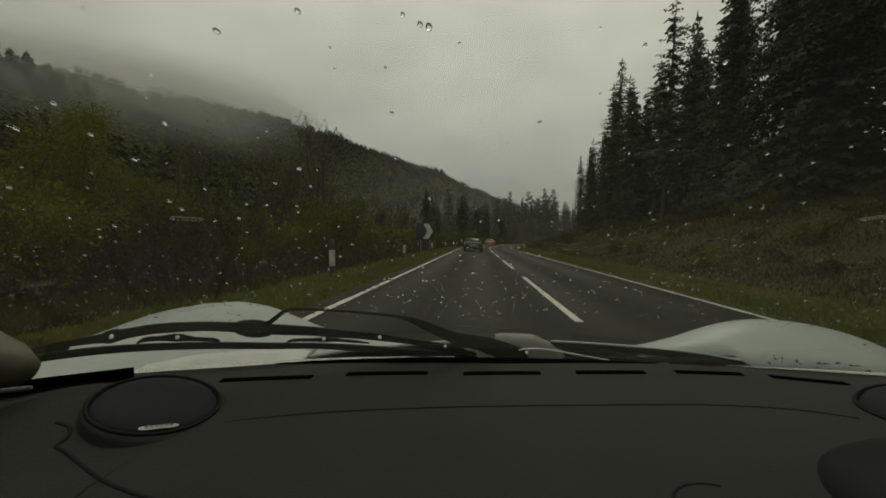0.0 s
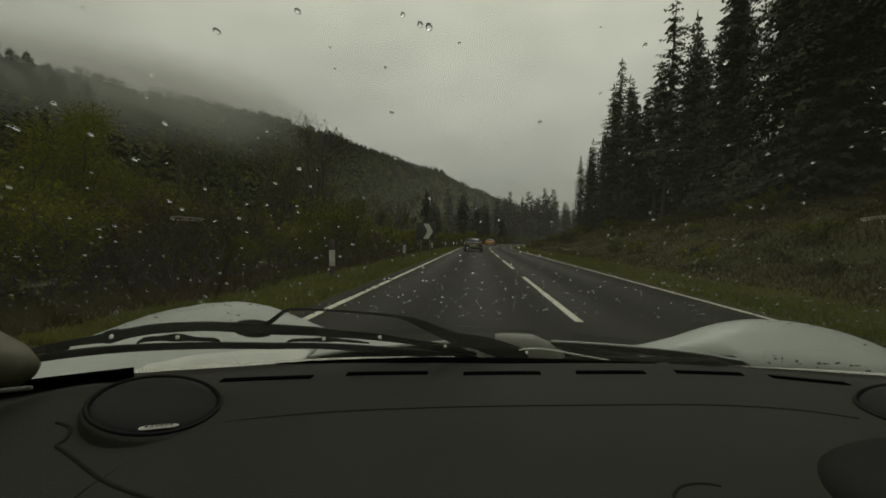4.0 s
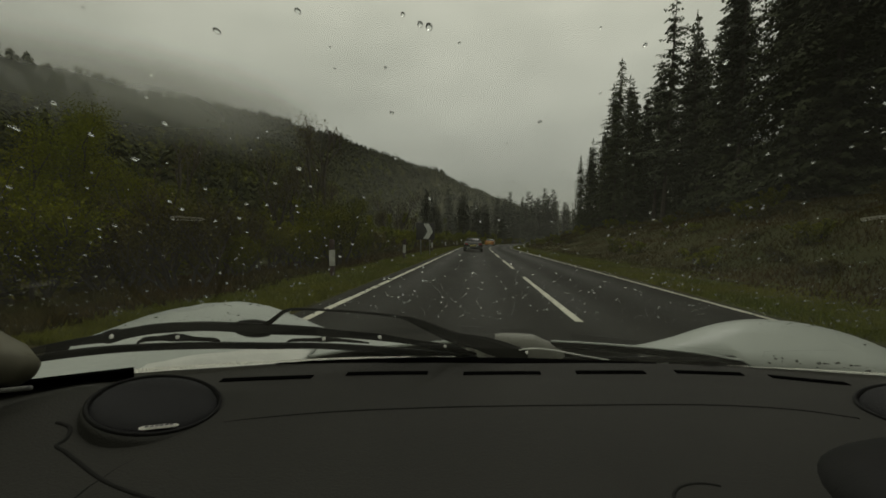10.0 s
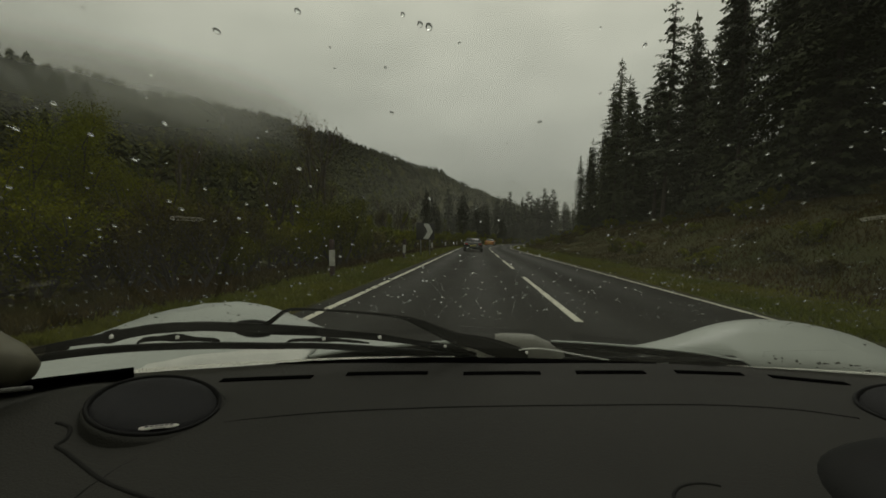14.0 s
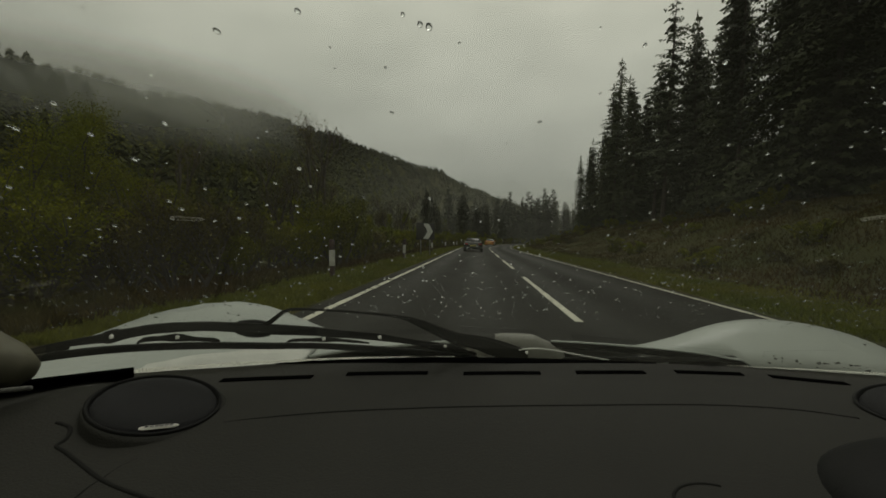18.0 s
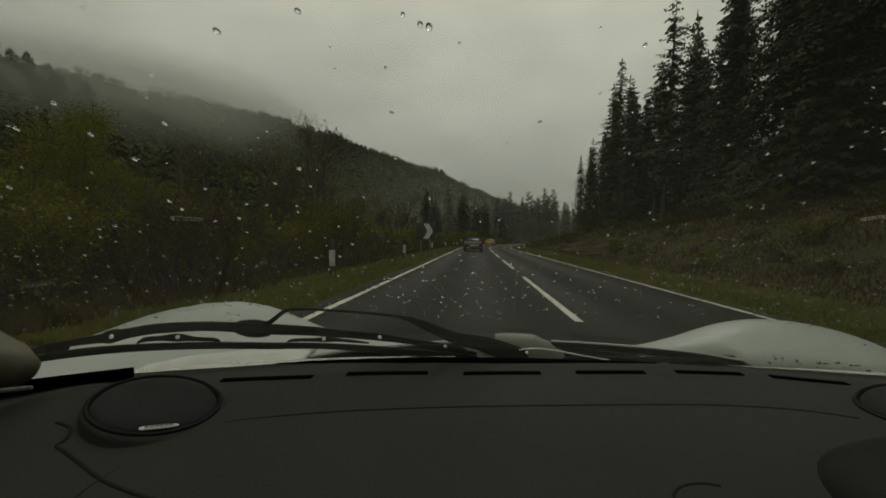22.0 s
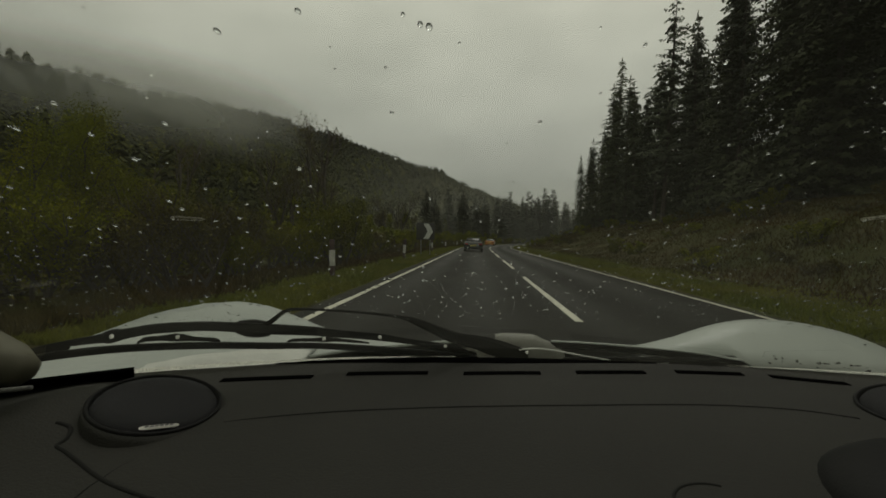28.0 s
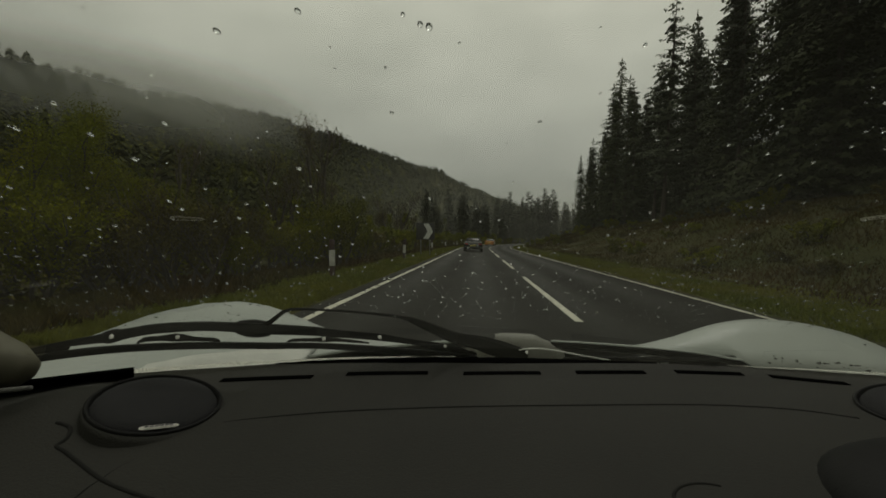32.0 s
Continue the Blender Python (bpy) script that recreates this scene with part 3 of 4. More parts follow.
tube(bm, RIM, 0.0024, 8)
part("bonnet_edge", bm, WHITE_BODY, car, "rolled white trailing edge of the bonnet")

bm = bmesh.new()
tube(bm, eased([(0.094, 0.80, 0.8165), (0.1008, 0.80, 0.8187), (0.1244, 0.80, 0.8215), (0.1479, 0.80, 0.8213), (0.1773, 0.80, 0.8182), (0.2123, 0.80, 0.8127), (0.247, 0.80, 0.8084), (0.2928, 0.80, 0.8024)]), 0.0016, 8)
part("cowl_lip", bm, SCUTTLE, car, "curved pale lip of the cowl")


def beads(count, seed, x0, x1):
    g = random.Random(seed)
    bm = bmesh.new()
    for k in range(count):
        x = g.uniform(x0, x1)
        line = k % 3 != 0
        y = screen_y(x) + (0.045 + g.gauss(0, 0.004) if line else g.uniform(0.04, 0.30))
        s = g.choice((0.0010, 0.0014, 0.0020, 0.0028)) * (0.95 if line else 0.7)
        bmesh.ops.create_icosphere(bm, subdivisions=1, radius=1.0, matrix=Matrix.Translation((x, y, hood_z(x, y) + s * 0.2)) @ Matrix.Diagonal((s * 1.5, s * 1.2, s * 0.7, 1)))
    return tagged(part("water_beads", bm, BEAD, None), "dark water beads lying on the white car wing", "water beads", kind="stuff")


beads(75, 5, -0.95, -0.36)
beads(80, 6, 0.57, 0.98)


# wipers
def on_glass(x, lift, out):
    p = screen(x, SCREEN_Z + lift)
    return p + Vector((0, math.sin(RAKE), math.cos(RAKE))) * out


def bar(line, out, flat=0.55, edge=0.62):
    """A pressed-metal or rubber bar lying over the glass: (across, up, half width) along its run."""
    line = eased(line)
    bm = bmesh.new()
    rings = []
    pts = [on_glass(x, up, out) for x, up, r in line]
    for i, p in enumerate(pts):
        d = (pts[min(i + 1, len(pts) - 1)] - pts[max(i - 1, 0)]).normalized()
        side = d.cross(Vector((0, 0, 1))).normalized()
        up = side.cross(d)
        r = max(0.0008, line[i][2])
        rings.append([bm.verts.new(p + side * (sx * r * flat) + up * (su * r)) for sx, su in
                      ((1, edge), (edge, 1), (-edge, 1), (-1, edge), (-1, -edge), (-edge, -1), (edge, -1), (1, -edge))])
    for a, b in zip(rings, rings[1:]):
        for k in range(8):
            bm.faces.new((a[k], a[(k + 1) % 8], b[(k + 1) % 8], b[k]))
    bm.faces.new(rings[0][::-1])
    bm.faces.new(rings[-1])
    return bm


def rivet(at, radius, parent):
    bm = bmesh.new()
    bmesh.ops.create_uvsphere(bm, u_segments=14, v_segments=8, radius=radius, matrix=Matrix.Translation(at) @ pose(0, 0, 0, 70, 0, 0) @ Matrix.Diagonal((1, 1, 0.6, 1)))
    part("rivet", bm, RIVET, parent, "rivet with its glint put into a pale colour")


# the passenger-side wiper lies along the foot of the glass
arm = part("wiper_arm", bar([(-0.355, 0.0658, 0.0041), (-0.327, 0.0734, 0.0036), (-0.2831, 0.1000, 0.0026), (-0.2587, 0.105, 0.0020), (-0.2223, 0.1017, 0.0018), (-0.1769, 0.0957, 0.0019), (-0.1293, 0.0863, 0.0026), (-0.1119, 0.0789, 0.0040), (-0.09, 0.0624, 0.0070), (-0.0687, 0.0443, 0.0085), (-0.0399, 0.0213, 0.0109), (-0.0015, 0.0068, 0.0138), (0.0407, -0.0168, 0.0175), (0.0803, -0.0361, 0.0165), (0.1232, -0.0567, 0.0125), (0.1549, -0.0746, 0.007)], 0.030, 0.7), WIPER_METAL, car, "black wiper arm at rest", smooth=False)
part("wiper_blade", bar([(-0.622, 0.0502, 0.0038), (-0.603, 0.053, 0.0051), (-0.548, 0.0592, 0.0054), (-0.5, 0.0604, 0.0052), (-0.452, 0.0579, 0.0051), (-0.4, 0.0528, 0.0051), (-0.346, 0.045, 0.0051), (-0.2766, 0.0385, 0.0049), (-0.2085, 0.0256, 0.0055), (-0.1527, 0.013, 0.0058), (-0.1019, 0.002, 0.0058), (-0.0475, -0.0114, 0.0058), (0.0028, -0.0246, 0.005)], 0.010, 0.8), RUBBER, arm, "black rubber wiper blade", smooth=False)
part("bridge", bar([(-0.623, 0.0492, 0.0033), (-0.575, 0.0589, 0.0046), (-0.537, 0.0648, 0.0062), (-0.519, 0.0685, 0.0096), (-0.5, 0.0727, 0.0073), (-0.457, 0.0806, 0.007), (-0.404, 0.0817, 0.0068), (-0.37, 0.0768, 0.0072), (-0.321, 0.0674, 0.008), (-0.271, 0.0593, 0.0073), (-0.249, 0.0529, 0.007), (-0.213, 0.0449, 0.0062), (-0.173, 0.0361, 0.0064), (-0.121, 0.0181, 0.0053), (-0.06, -0.0038, 0.0066), (-0.005, -0.0252, 0.0045)], 0.024), WIPER_METAL, arm, "long sprung main bridge", smooth=False)
for line in ([(-0.618, 0.05, 0.0028), (-0.596, 0.0539, 0.0033), (-0.578, 0.0564, 0.0037), (-0.577, 0.0548, 0.0014)],
             [(-0.506, 0.0553, 0.0013), (-0.488, 0.0629, 0.0035), (-0.469, 0.0639, 0.0038), (-0.45, 0.0634, 0.0059), (-0.436, 0.0577, 0.0034), (-0.415, 0.0526, 0.003), (-0.413, 0.0476, 0.0009)],
             [(-0.327, 0.0356, 0.0013), (-0.314, 0.0411, 0.0026), (-0.283, 0.0402, 0.003), (-0.264, 0.0397, 0.0042), (-0.243, 0.0369, 0.003), (-0.22, 0.031, 0.0026), (-0.198, 0.0235, 0.0013)],
             [(-0.12, 0.0183, 0.0013), (-0.092, 0.0118, 0.0032), (-0.059, 0.0043, 0.0046), (-0.024, -0.0108, 0.0039), (0.005, -0.0268, 0.002)]):
    part("bridge", bar(line, 0.020, 0.5), WIPER_METAL, arm, smooth=False)
bm = bar([(-0.371, 0.0703, 0.0089), (-0.357, 0.0662, 0.013), (-0.341, 0.0632, 0.0122), (-0.332, 0.0613, 0.009)], 0.028, 0.8)
part("joint_block", bm, WIPER_METAL, arm, smooth=False)
bm = bmesh.new()
bm.faces.new([bm.verts.new(p) for p in ((-0.0415, 0.775, 0.8236), (-0.0036, 0.775, 0.8242), (0.0437, 0.772, 0.8051), (0.0063, 0.772, 0.8032), (0.0012, 0.774, 0.8172), (-0.039, 0.775, 0.8201))])
bmesh.ops.solidify(bm, geom=list(bm.faces), thickness=0.002)
part("end_clip", bm, CLIP_GREY, arm, "grey end clip of the blade", smooth=False)
for x, up in ((-0.4929, 0.0863), (-0.4327, 0.0772), (-0.2536, 0.0565), (-0.1634, 0.0578), (-0.0569, 0.0244), (0.1038, 0.002)):
    rivet(on_glass(x, up, 0.012), 0.0031, arm)

# the driver-side wiper, low in the cowl
arm = part("wiper_arm", bar([(0.36, -0.012, 0.0028), (0.30, -0.0145, 0.0036), (0.24, -0.020, 0.0046), (0.19, -0.027, 0.005)], 0.012, 0.7), WIPER_METAL, car, "black wiper arm at rest", smooth=False)
part("wiper_blade", bar([(0.20, -0.033, 0.0035), (0.29, -0.0215, 0.0042), (0.40, -0.0085, 0.0042), (0.475, 0.003, 0.0028)], 0.012, 0.8), RUBBER, arm, "black rubber wiper blade", smooth=False)
part("bridge", bar([(0.22, -0.026, 0.0024), (0.30, -0.016, 0.0036), (0.38, -0.008, 0.003), (0.43, -0.002, 0.002)], 0.014), WIPER_METAL, arm, smooth=False)

# pillar foot at the passenger side
bm = bmesh.new()
tube(bm, [(-0.573, 0.425, 0.864), (-0.578, 0.425, 0.866), (-0.598, 0.42, 0.877), (-0.65, 0.40, 0.904), (-0.72, 0.33, 0.99), (-0.78, 0.2, 1.08), (-0.80, 0.06, 1.2)], [0.008, 0.018, 0.028, 0.038, 0.040, 0.040, 0.040], 18)
part("pillar_trim", bm, PILLAR, car, "dark rounded windscreen pillar trim")

bm = bmesh.new()
tube(bm, [(-0.5383, 0.40, 0.8588), (-0.56, 0.40, 0.8558), (-0.5803, 0.40, 0.8529), (-0.64, 0.40, 0.845)], 0.0030, 8)
part("pillar_seal", bm, WOVEN, car, "woven grey edging strip at the pillar foot")

# unseen added roof and rear darken the cabin; doors and floor close the car
MID = 0.03


def roof_fn(u, v):
    a = -1 + 2 * u
    half = 0.72 - 0.05 * v
    z = 1.235 + 0.045 * (1 - a * a) + 0.05 * math.sin(math.pi * min(1.0, v * 1.3)) - 0.40 * smooth01((v - 0.62) / 0.38)
    return Vector((MID + half * a, 0.05 - 1.55 * v, z - 0.03 * abs(a) ** 4))


part("roof", sheet(bmesh.new(), roof_fn, steps(0, 1, 18), steps(0, 1, 20), 0.02), LINER, car, "unseen grey roof added over the cabin")
part("rear_wall", box(bmesh.new(), (-0.86, -1.34, 0.16), (0.92, -1.30, 0.86), None, 0.01), LINER, car)


def arch(y, wy):
    """The lower edge of the body side, raised over a wheel."""
    d = 0.37 ** 2 - (y - wy) ** 2
    return max(0.20, 0.30 + math.sqrt(d)) if d > 0 else 0.20


for sx in (-1, 1):
    rim_x = MID + sx * 1.02

    def front_side(u, v, rim_x=rim_x, sx=sx):
        y = 0.60 + 1.58 * u
        top, low = hood_z(MID + sx * 1.02, max(y, screen_y(rim_x) + 0.04)) - 0.002, arch(y, 1.45)
        z = low + (max(top, low + 0.03) - low) * v
        return Vector((rim_x - sx * 0.05 * (1 - v) ** 2 + sx * 0.02 * math.sin(math.pi * v), y, z))

    def rear_side(u, v, rim_x=rim_x, sx=sx):
        y = -1.95 + 0.72 * u
        low = arch(y, -1.45)
        z = low + (0.82 - 0.10 * (1 - u) ** 2 - low) * v
        return Vector((rim_x - sx * (0.05 * (1 - v) ** 2 + 0.10 * (1 - u) ** 2) + sx * 0.02 * math.sin(math.pi * v), y, z))

    def door_fn(u, v, rim_x=rim_x, sx=sx):
        return Vector((rim_x - sx * 0.05 * (1 - v) ** 2 + sx * 0.02 * math.sin(math.pi * v), -1.225 + 1.815 * u, 0.20 + 0.61 * v))

    part("wing_side", sheet(bmesh.new(), front_side, steps(0, 1, 40), steps(0, 1, 8), 0.02), WHITE_BODY, car)
    part("rear_quarter", sheet(bmesh.new(), rear_side, steps(0, 1, 30), steps(0, 1, 8), 0.02), WHITE_BODY, car)
    door = part("door", sheet(bmesh.new(), door_fn, steps(0, 1, 12), steps(0, 1, 8), 0.03), WHITE_BODY, car, "white car door")
    part("door_handle", box(bmesh.new(), (rim_x - 0.012, -1.02, 0.66), (rim_x + 0.024, -0.88, 0.69), None, 0.006), WHITE_BODY, door)
    for wy in (-1.45, 1.45):
        bm = bmesh.new()
        bmesh.ops.create_cone(bm, cap_ends=True, segments=32, radius1=0.31, radius2=0.31, depth=0.20, matrix=pose(rim_x - sx * 0.13, wy, 0.31, 0, 90, 0))
        wheel = part("wheel", bm, TYRE, car, smooth=False)
        bm = bmesh.new()
        bmesh.ops.create_cone(bm, cap_ends=True, segments=24, radius1=0.20, radius2=0.19, depth=0.21, matrix=pose(rim_x - sx * 0.13, wy, 0.31, 0, 90, 0))
        part("rim", bm, GALV, wheel, smooth=False)
part("boot_lid", sheet(bmesh.new(), lambda u, v: Vector((MID - 0.98 + 1.96 * u, -1.36 - 0.57 * v, 0.835 - 0.10 * v * v + 0.02 * math.sin(math.pi * u) - 0.02)), steps(0, 1, 16), steps(0, 1, 10), 0.02), WHITE_BODY, car)
part("rear_panel", box(bmesh.new(), (MID - 0.92, -2.00, 0.24), (MID + 0.92, -1.93, 0.735), None, 0.03), WHITE_BODY, car)
part("floor_pan", box(bmesh.new(), (MID - 0.80, -1.92, 0.14), (MID + 0.80, 2.15, 0.17), None, 0.005), DASH_DARK, car)
part("nose", box(bmesh.new(), (MID - 1.0, 2.14, 0.20), (MID + 1.0, 2.26, 0.40), None, 0.04), WHITE_BODY, car)

# ---------------------------------------------------------------- trees
def tris_mesh(name, tri, mat):
    """A mesh of loose triangles from an (n, 3, 3) array."""
    tri = np.asarray(tri, dtype=np.float32).reshape(-1, 3)
    me = bpy.data.meshes.new(name)
    me.vertices.add(len(tri))
    me.vertices.foreach_set("co", tri.ravel())
    n = len(tri) // 3
    me.loops.add(len(tri))
    me.loops.foreach_set("vertex_index", np.arange(len(tri), dtype=np.int32))
    me.polygons.add(n)
    me.polygons.foreach_set("loop_start", np.arange(0, len(tri), 3, dtype=np.int32))
    me.materials.append(mat)
    me.update(calc_edges=True)
    return me


def trunk_mesh(name, pts, radii, sides=7):
    bm = bmesh.new()
    tube(bm, pts, radii, sides)
    bmesh.ops.recalc_face_normals(bm, faces=bm.faces)
    me = bpy.data.meshes.new(name)
    bm.to_mesh(me)
    bm.free()
    me.materials.append(BARK)
    return me


def conifer_crown(seed, height, reach, start, droop, density, ragged, whorl_gap, fine, taper):
    """Whorls of drooping boughs, each a spray of small needle tufts."""
    r = np.random.default_rng(seed)
    out = []
    z = start
    while z < height - 0.15:
        t = (z - start) / (height - start)
        length = reach * (1 - t) ** taper * (1.0 if taper > 0.6 else min(1.0, 0.45 + 2.2 * t)) * r.uniform(0.8, 1.1) + 0.15
        count = int(r.integers(5, 8) * density * (1.0 if t < 0.85 else 0.7)) + 1
        for _ in range(count):
            a = r.uniform(0, 2 * np.pi)
            ln = length * r.uniform(1 - ragged, 1.08)
            d = np.array([np.cos(a), np.sin(a), 0])
            s = np.array([-np.sin(a), np.cos(a), 0])
            n = max(4, int(ln * 7.0 * fine))
            sway = r.uniform(-0.35, 0.35) * whorl_gap
            rise = r.uniform(0.05, 0.25) * (1.4 if t > 0.7 else 1)
            for k in range(n):
                f = (k + r.uniform(0.2, 0.8)) / n
                c = d * ln * f + np.array([0, 0, z + sway + ln * (rise * f - droop * f * f)])
                w = (0.13 + 0.22 * (1 - f)) * min(1.0, ln / 1.2) * r.uniform(0.7, 1.3) / fine ** 1.1
                c = c + r.normal(0, 0.03, 3)
                tip = d * r.uniform(0.14, 0.30) / fine ** 1.1 + np.array([0, 0, -r.uniform(0.02, 0.18)])
                for sg in (-1, 1):
                    side = s * sg * w + np.array([0, 0, r.normal(-0.09, 0.07)])
                    out.append((c, c + tip, c + side + tip * 0.3))
        z += whorl_gap * r.uniform(0.7, 1.3)
    for k in range(10):
        a = r.uniform(0, 6.28)
        c = np.array([0, 0, height - 0.5 * r.uniform(0, 1)])
        out.append((c, c + np.array([0.12 * np.cos(a), 0.12 * np.sin(a), -0.15]), c + np.array([0, 0, 0.35])))
    return np.array(out)


def conifer(seed, height, reach, start, droop, density, ragged, gap, mat, label, fine=1.0, taper=0.8):
    t = thing("conifer_tree", (0, 0, -500), label, "tree", "conifers of the roadside wood")
    part("trunk", trunk_mesh("trunk", [(0, 0, -500.6), (0.03, 0, -500 + height * 0.5), (0, 0, -500 + height)], [height * 0.012, height * 0.008, 0.015]), BARK, t)
    tri = conifer_crown(seed, height, reach, start, droop, density, ragged, gap, fine, taper)
    tri[..., 2] -= 500
    part("crown", tris_mesh("crown", tri, mat), mat, t)
    return t


SPRUCE = "tall dark green spruce in a dense wood"
protos = [
    conifer(1, 17.5, 2.7, 0.8, 0.42, 1.4, 0.35, 0.30, NEEDLES, SPRUCE, 1.45),
    conifer(2, 19.5, 3.0, 1.5, 0.48, 1.3, 0.45, 0.32, NEEDLES, SPRUCE, 1.45),
    conifer(3, 15.5, 2.3, 0.5, 0.36, 1.4, 0.40, 0.28, NEEDLES, SPRUCE, 1.45),
    conifer(4, 18.0, 2.7, 5.0, 0.16, 1.3, 0.60, 0.45, PINE, "tall open-crowned pine at the edge of the wood", 1.4, 0.5),
    conifer(8, 16.5, 2.5, 3.5, 0.22, 1.3, 0.60, 0.42, PINE, "tall open-crowned pine at the edge of the wood", 1.4, 0.55),
]


light = [
    conifer(5, 17.5, 2.7, 0.8, 0.42, 0.9, 0.40, 0.55, NEEDLES, SPRUCE, 0.46),
    conifer(6, 19.0, 3.0, 1.5, 0.50, 0.9, 0.45, 0.60, NEEDLES, SPRUCE, 0.46),
    conifer(7, 15.5, 2.4, 0.5, 0.35, 0.9, 0.45, 0.50, NEEDLES, SPRUCE, 0.46),
]


def plant(proto, x, y, s, turn=None, sink=0.1, rnd=random, wide=1.0):
    z = land(x, y) - sink
    m = pose(x, y, z, rnd.uniform(-2, 2), rnd.uniform(-2, 2), rnd.uniform(0, 360) if turn is None else turn)
    c = copy_thing(proto, m)
    c.scale = (s * wide * rnd.uniform(0.9, 1.1),) * 2 + (s,)
    return c


def discard(ob):
    for o in (*ob.children_recursive, ob):
        bpy.data.objects.remove(o)


rnd = random.Random(11)
# wood along the right of the road
y = -4.0
while y < 88:
    for row in range(4):
        u = 17.5 + row * 3.6 + rnd.uniform(-1.1, 1.1)
        yy = y + rnd.uniform(-1.1, 1.1) + row * 0.8
        if row > 1 and rnd.random() < 0.25:
            continue
        plant(rnd.choice(protos + protos[3:] if row == 0 else protos[:3] if row == 1 and yy < 50 else light), road_x(yy) + u, yy, rnd.uniform(0.98, 1.36) if yy < 45 else rnd.uniform(0.85, 1.24), rnd=rnd)
    y += 3.1 + y * 0.012
# wood closing the bend
for k in range(150):
    yy = rnd.uniform(165, 330)
    plant(rnd.choice(light), road_x(yy) - 9 - 60 * rnd.random() ** 1.6, yy, rnd.uniform(1.0, 1.5), rnd=rnd, wide=1.2)
for k in range(60):
    yy = rnd.uniform(118, 200)
    plant(rnd.choice(light), road_x(yy) - 10 - 30 * rnd.random() ** 1.3, yy, rnd.uniform(0.45, 0.8), rnd=rnd, wide=1.7)
# conifers on the foot of the hill
for k in range(80):
    yy = rnd.uniform(5, 150)
    plant(rnd.choice(light), -rnd.uniform(42, 95) - yy * 0.15, yy, rnd.uniform(0.45, 0.75), rnd=rnd)
for p in protos + light:
    discard(p)


# broadleaved trees and bushes
def leafy(name, seed, height, width, stems, leaves, size, mat, label, category, group, depth=3, stout=1.0):
    r = random.Random(seed)
    t = thing(name, (0, 0, -500), label, category, group)
    bm = bmesh.new()
    tips = []

    def grow(p, d, ln, rad, depth):
        pts, q, dd = [p], p.copy(), d.copy()
        for _ in range(4):
            dd = (dd + Vector((r.uniform(-1, 1), r.uniform(-1, 1), r.uniform(-0.3, 0.7))) * 0.18).normalized()
            q = q + dd * ln / 4
            pts.append(q.copy())
            if depth <= 2:
                tips.append(q.copy())
        tube(bm, pts, [rad * (1 - 0.12 * i) for i in range(5)], 5 if depth > 1 else 3)
        if depth:
            for _ in range(r.choice((3, 3, 4))):
                a = r.uniform(0, 6.283)
                s = Vector((math.cos(a) * width, math.sin(a) * width, r.uniform(0.2, 1.0)))
                grow(pts[r.choice((2, 3, 4))], (dd * 0.6 + s * 0.7).normalized(), ln * r.uniform(0.55, 0.75), rad * 0.55, depth - 1)

    for i in range(stems):
        a = 6.283 * i / stems + r.random()
        lean = 0.0 if stems == 1 else 0.5
        grow(Vector((0.12 * math.cos(a) * (stems > 1), 0.12 * math.sin(a) * (stems > 1), -500.3)), Vector((lean * math.cos(a), lean * math.sin(a), 1)).normalized(), height * (0.42 if depth == 3 else 0.5), (height * 0.016 + 0.01) * stout, depth)
    part("limbs", bm, BARK, t, smooth=False)
    g = np.random.default_rng(seed)
    tp = np.array([tuple(p) for p in tips])
    # leaves gather in clumps round some of the twigs
    hold = tp[g.permutation(len(tp))[:max(12, int(len(tp) * 0.45))]]
    puff = height * g.uniform(0.022, 0.055, len(hold))
    pick = g.integers(0, len(hold), leaves)
    c = hold[pick] + g.normal(0, 1, (leaves, 3)) * puff[pick][:, None]
    d = g.normal(0, 1, (leaves, 3))
    d /= np.linalg.norm(d, axis=1)[:, None]
    e = np.cross(d, g.normal(0, 1, (leaves, 3)))
    e /= np.linalg.norm(e, axis=1)[:, None]
    sz = (size * g.uniform(0.6, 1.3, leaves))[:, None]
    part("crown", tris_mesh("crown", np.stack([c - e * sz * 0.45, c + e * sz * 0.45, c + d * sz], 1), mat), mat, t)
    return t


B_LABEL = "leafy spring-green bush on the roadside slope"
bushes = [
    leafy("bush", 21, 3.6, 0.8, 5, 17000, 0.058, LEAVES, B_LABEL, "bush", "roadside bushes"),
    leafy("bush", 22, 2.8, 1.0, 5, 16000, 0.056, LEAVES, B_LABEL, "bush", "roadside bushes"),
    leafy("bush", 23, 3.2, 0.9, 6, 9000, 0.054, DULL_LEAVES, "brown twiggy bush with few leaves", "bush", "roadside bushes"),
]
far_bushes = [
    leafy("bush", 24, 3.6, 0.8, 4, 2300, 0.16, LEAVES, B_LABEL, "bush", "roadside bushes", 1),
    leafy("bush", 25, 3.2, 0.9, 4, 2000, 0.15, DULL_LEAVES, "brown twiggy bush with few leaves", "bush", "roadside bushes", 1),
]
broad = [
    leafy("broadleaf_tree", 31, 8.0, 0.8, 1, 4400, 0.165, LEAVES, "young broadleaf tree in fresh spring leaf", "tree", "valley trees"),
    leafy("broadleaf_tree", 32, 9.0, 0.7, 2, 3800, 0.15, DULL_LEAVES, "half-bare budding tree on the valley side", "tree", "valley trees"),
]
rnd = random.Random(12)
y = 3.0
while y < 150:
    for row in range(4):
        u = (-6.5 if y < 20 else -7.8) - row * 2.8 - rnd.uniform(0, 1.6)
        plant(rnd.choice(bushes + bushes[:1] if y < 22 and row < 2 else far_bushes + far_bushes[:1]), road_x(y) + u, y + rnd.uniform(-1, 1), rnd.uniform(0.55, 0.95) * (1 + row * 0.15), rnd=rnd)
    y += 2.6 + y * 0.03
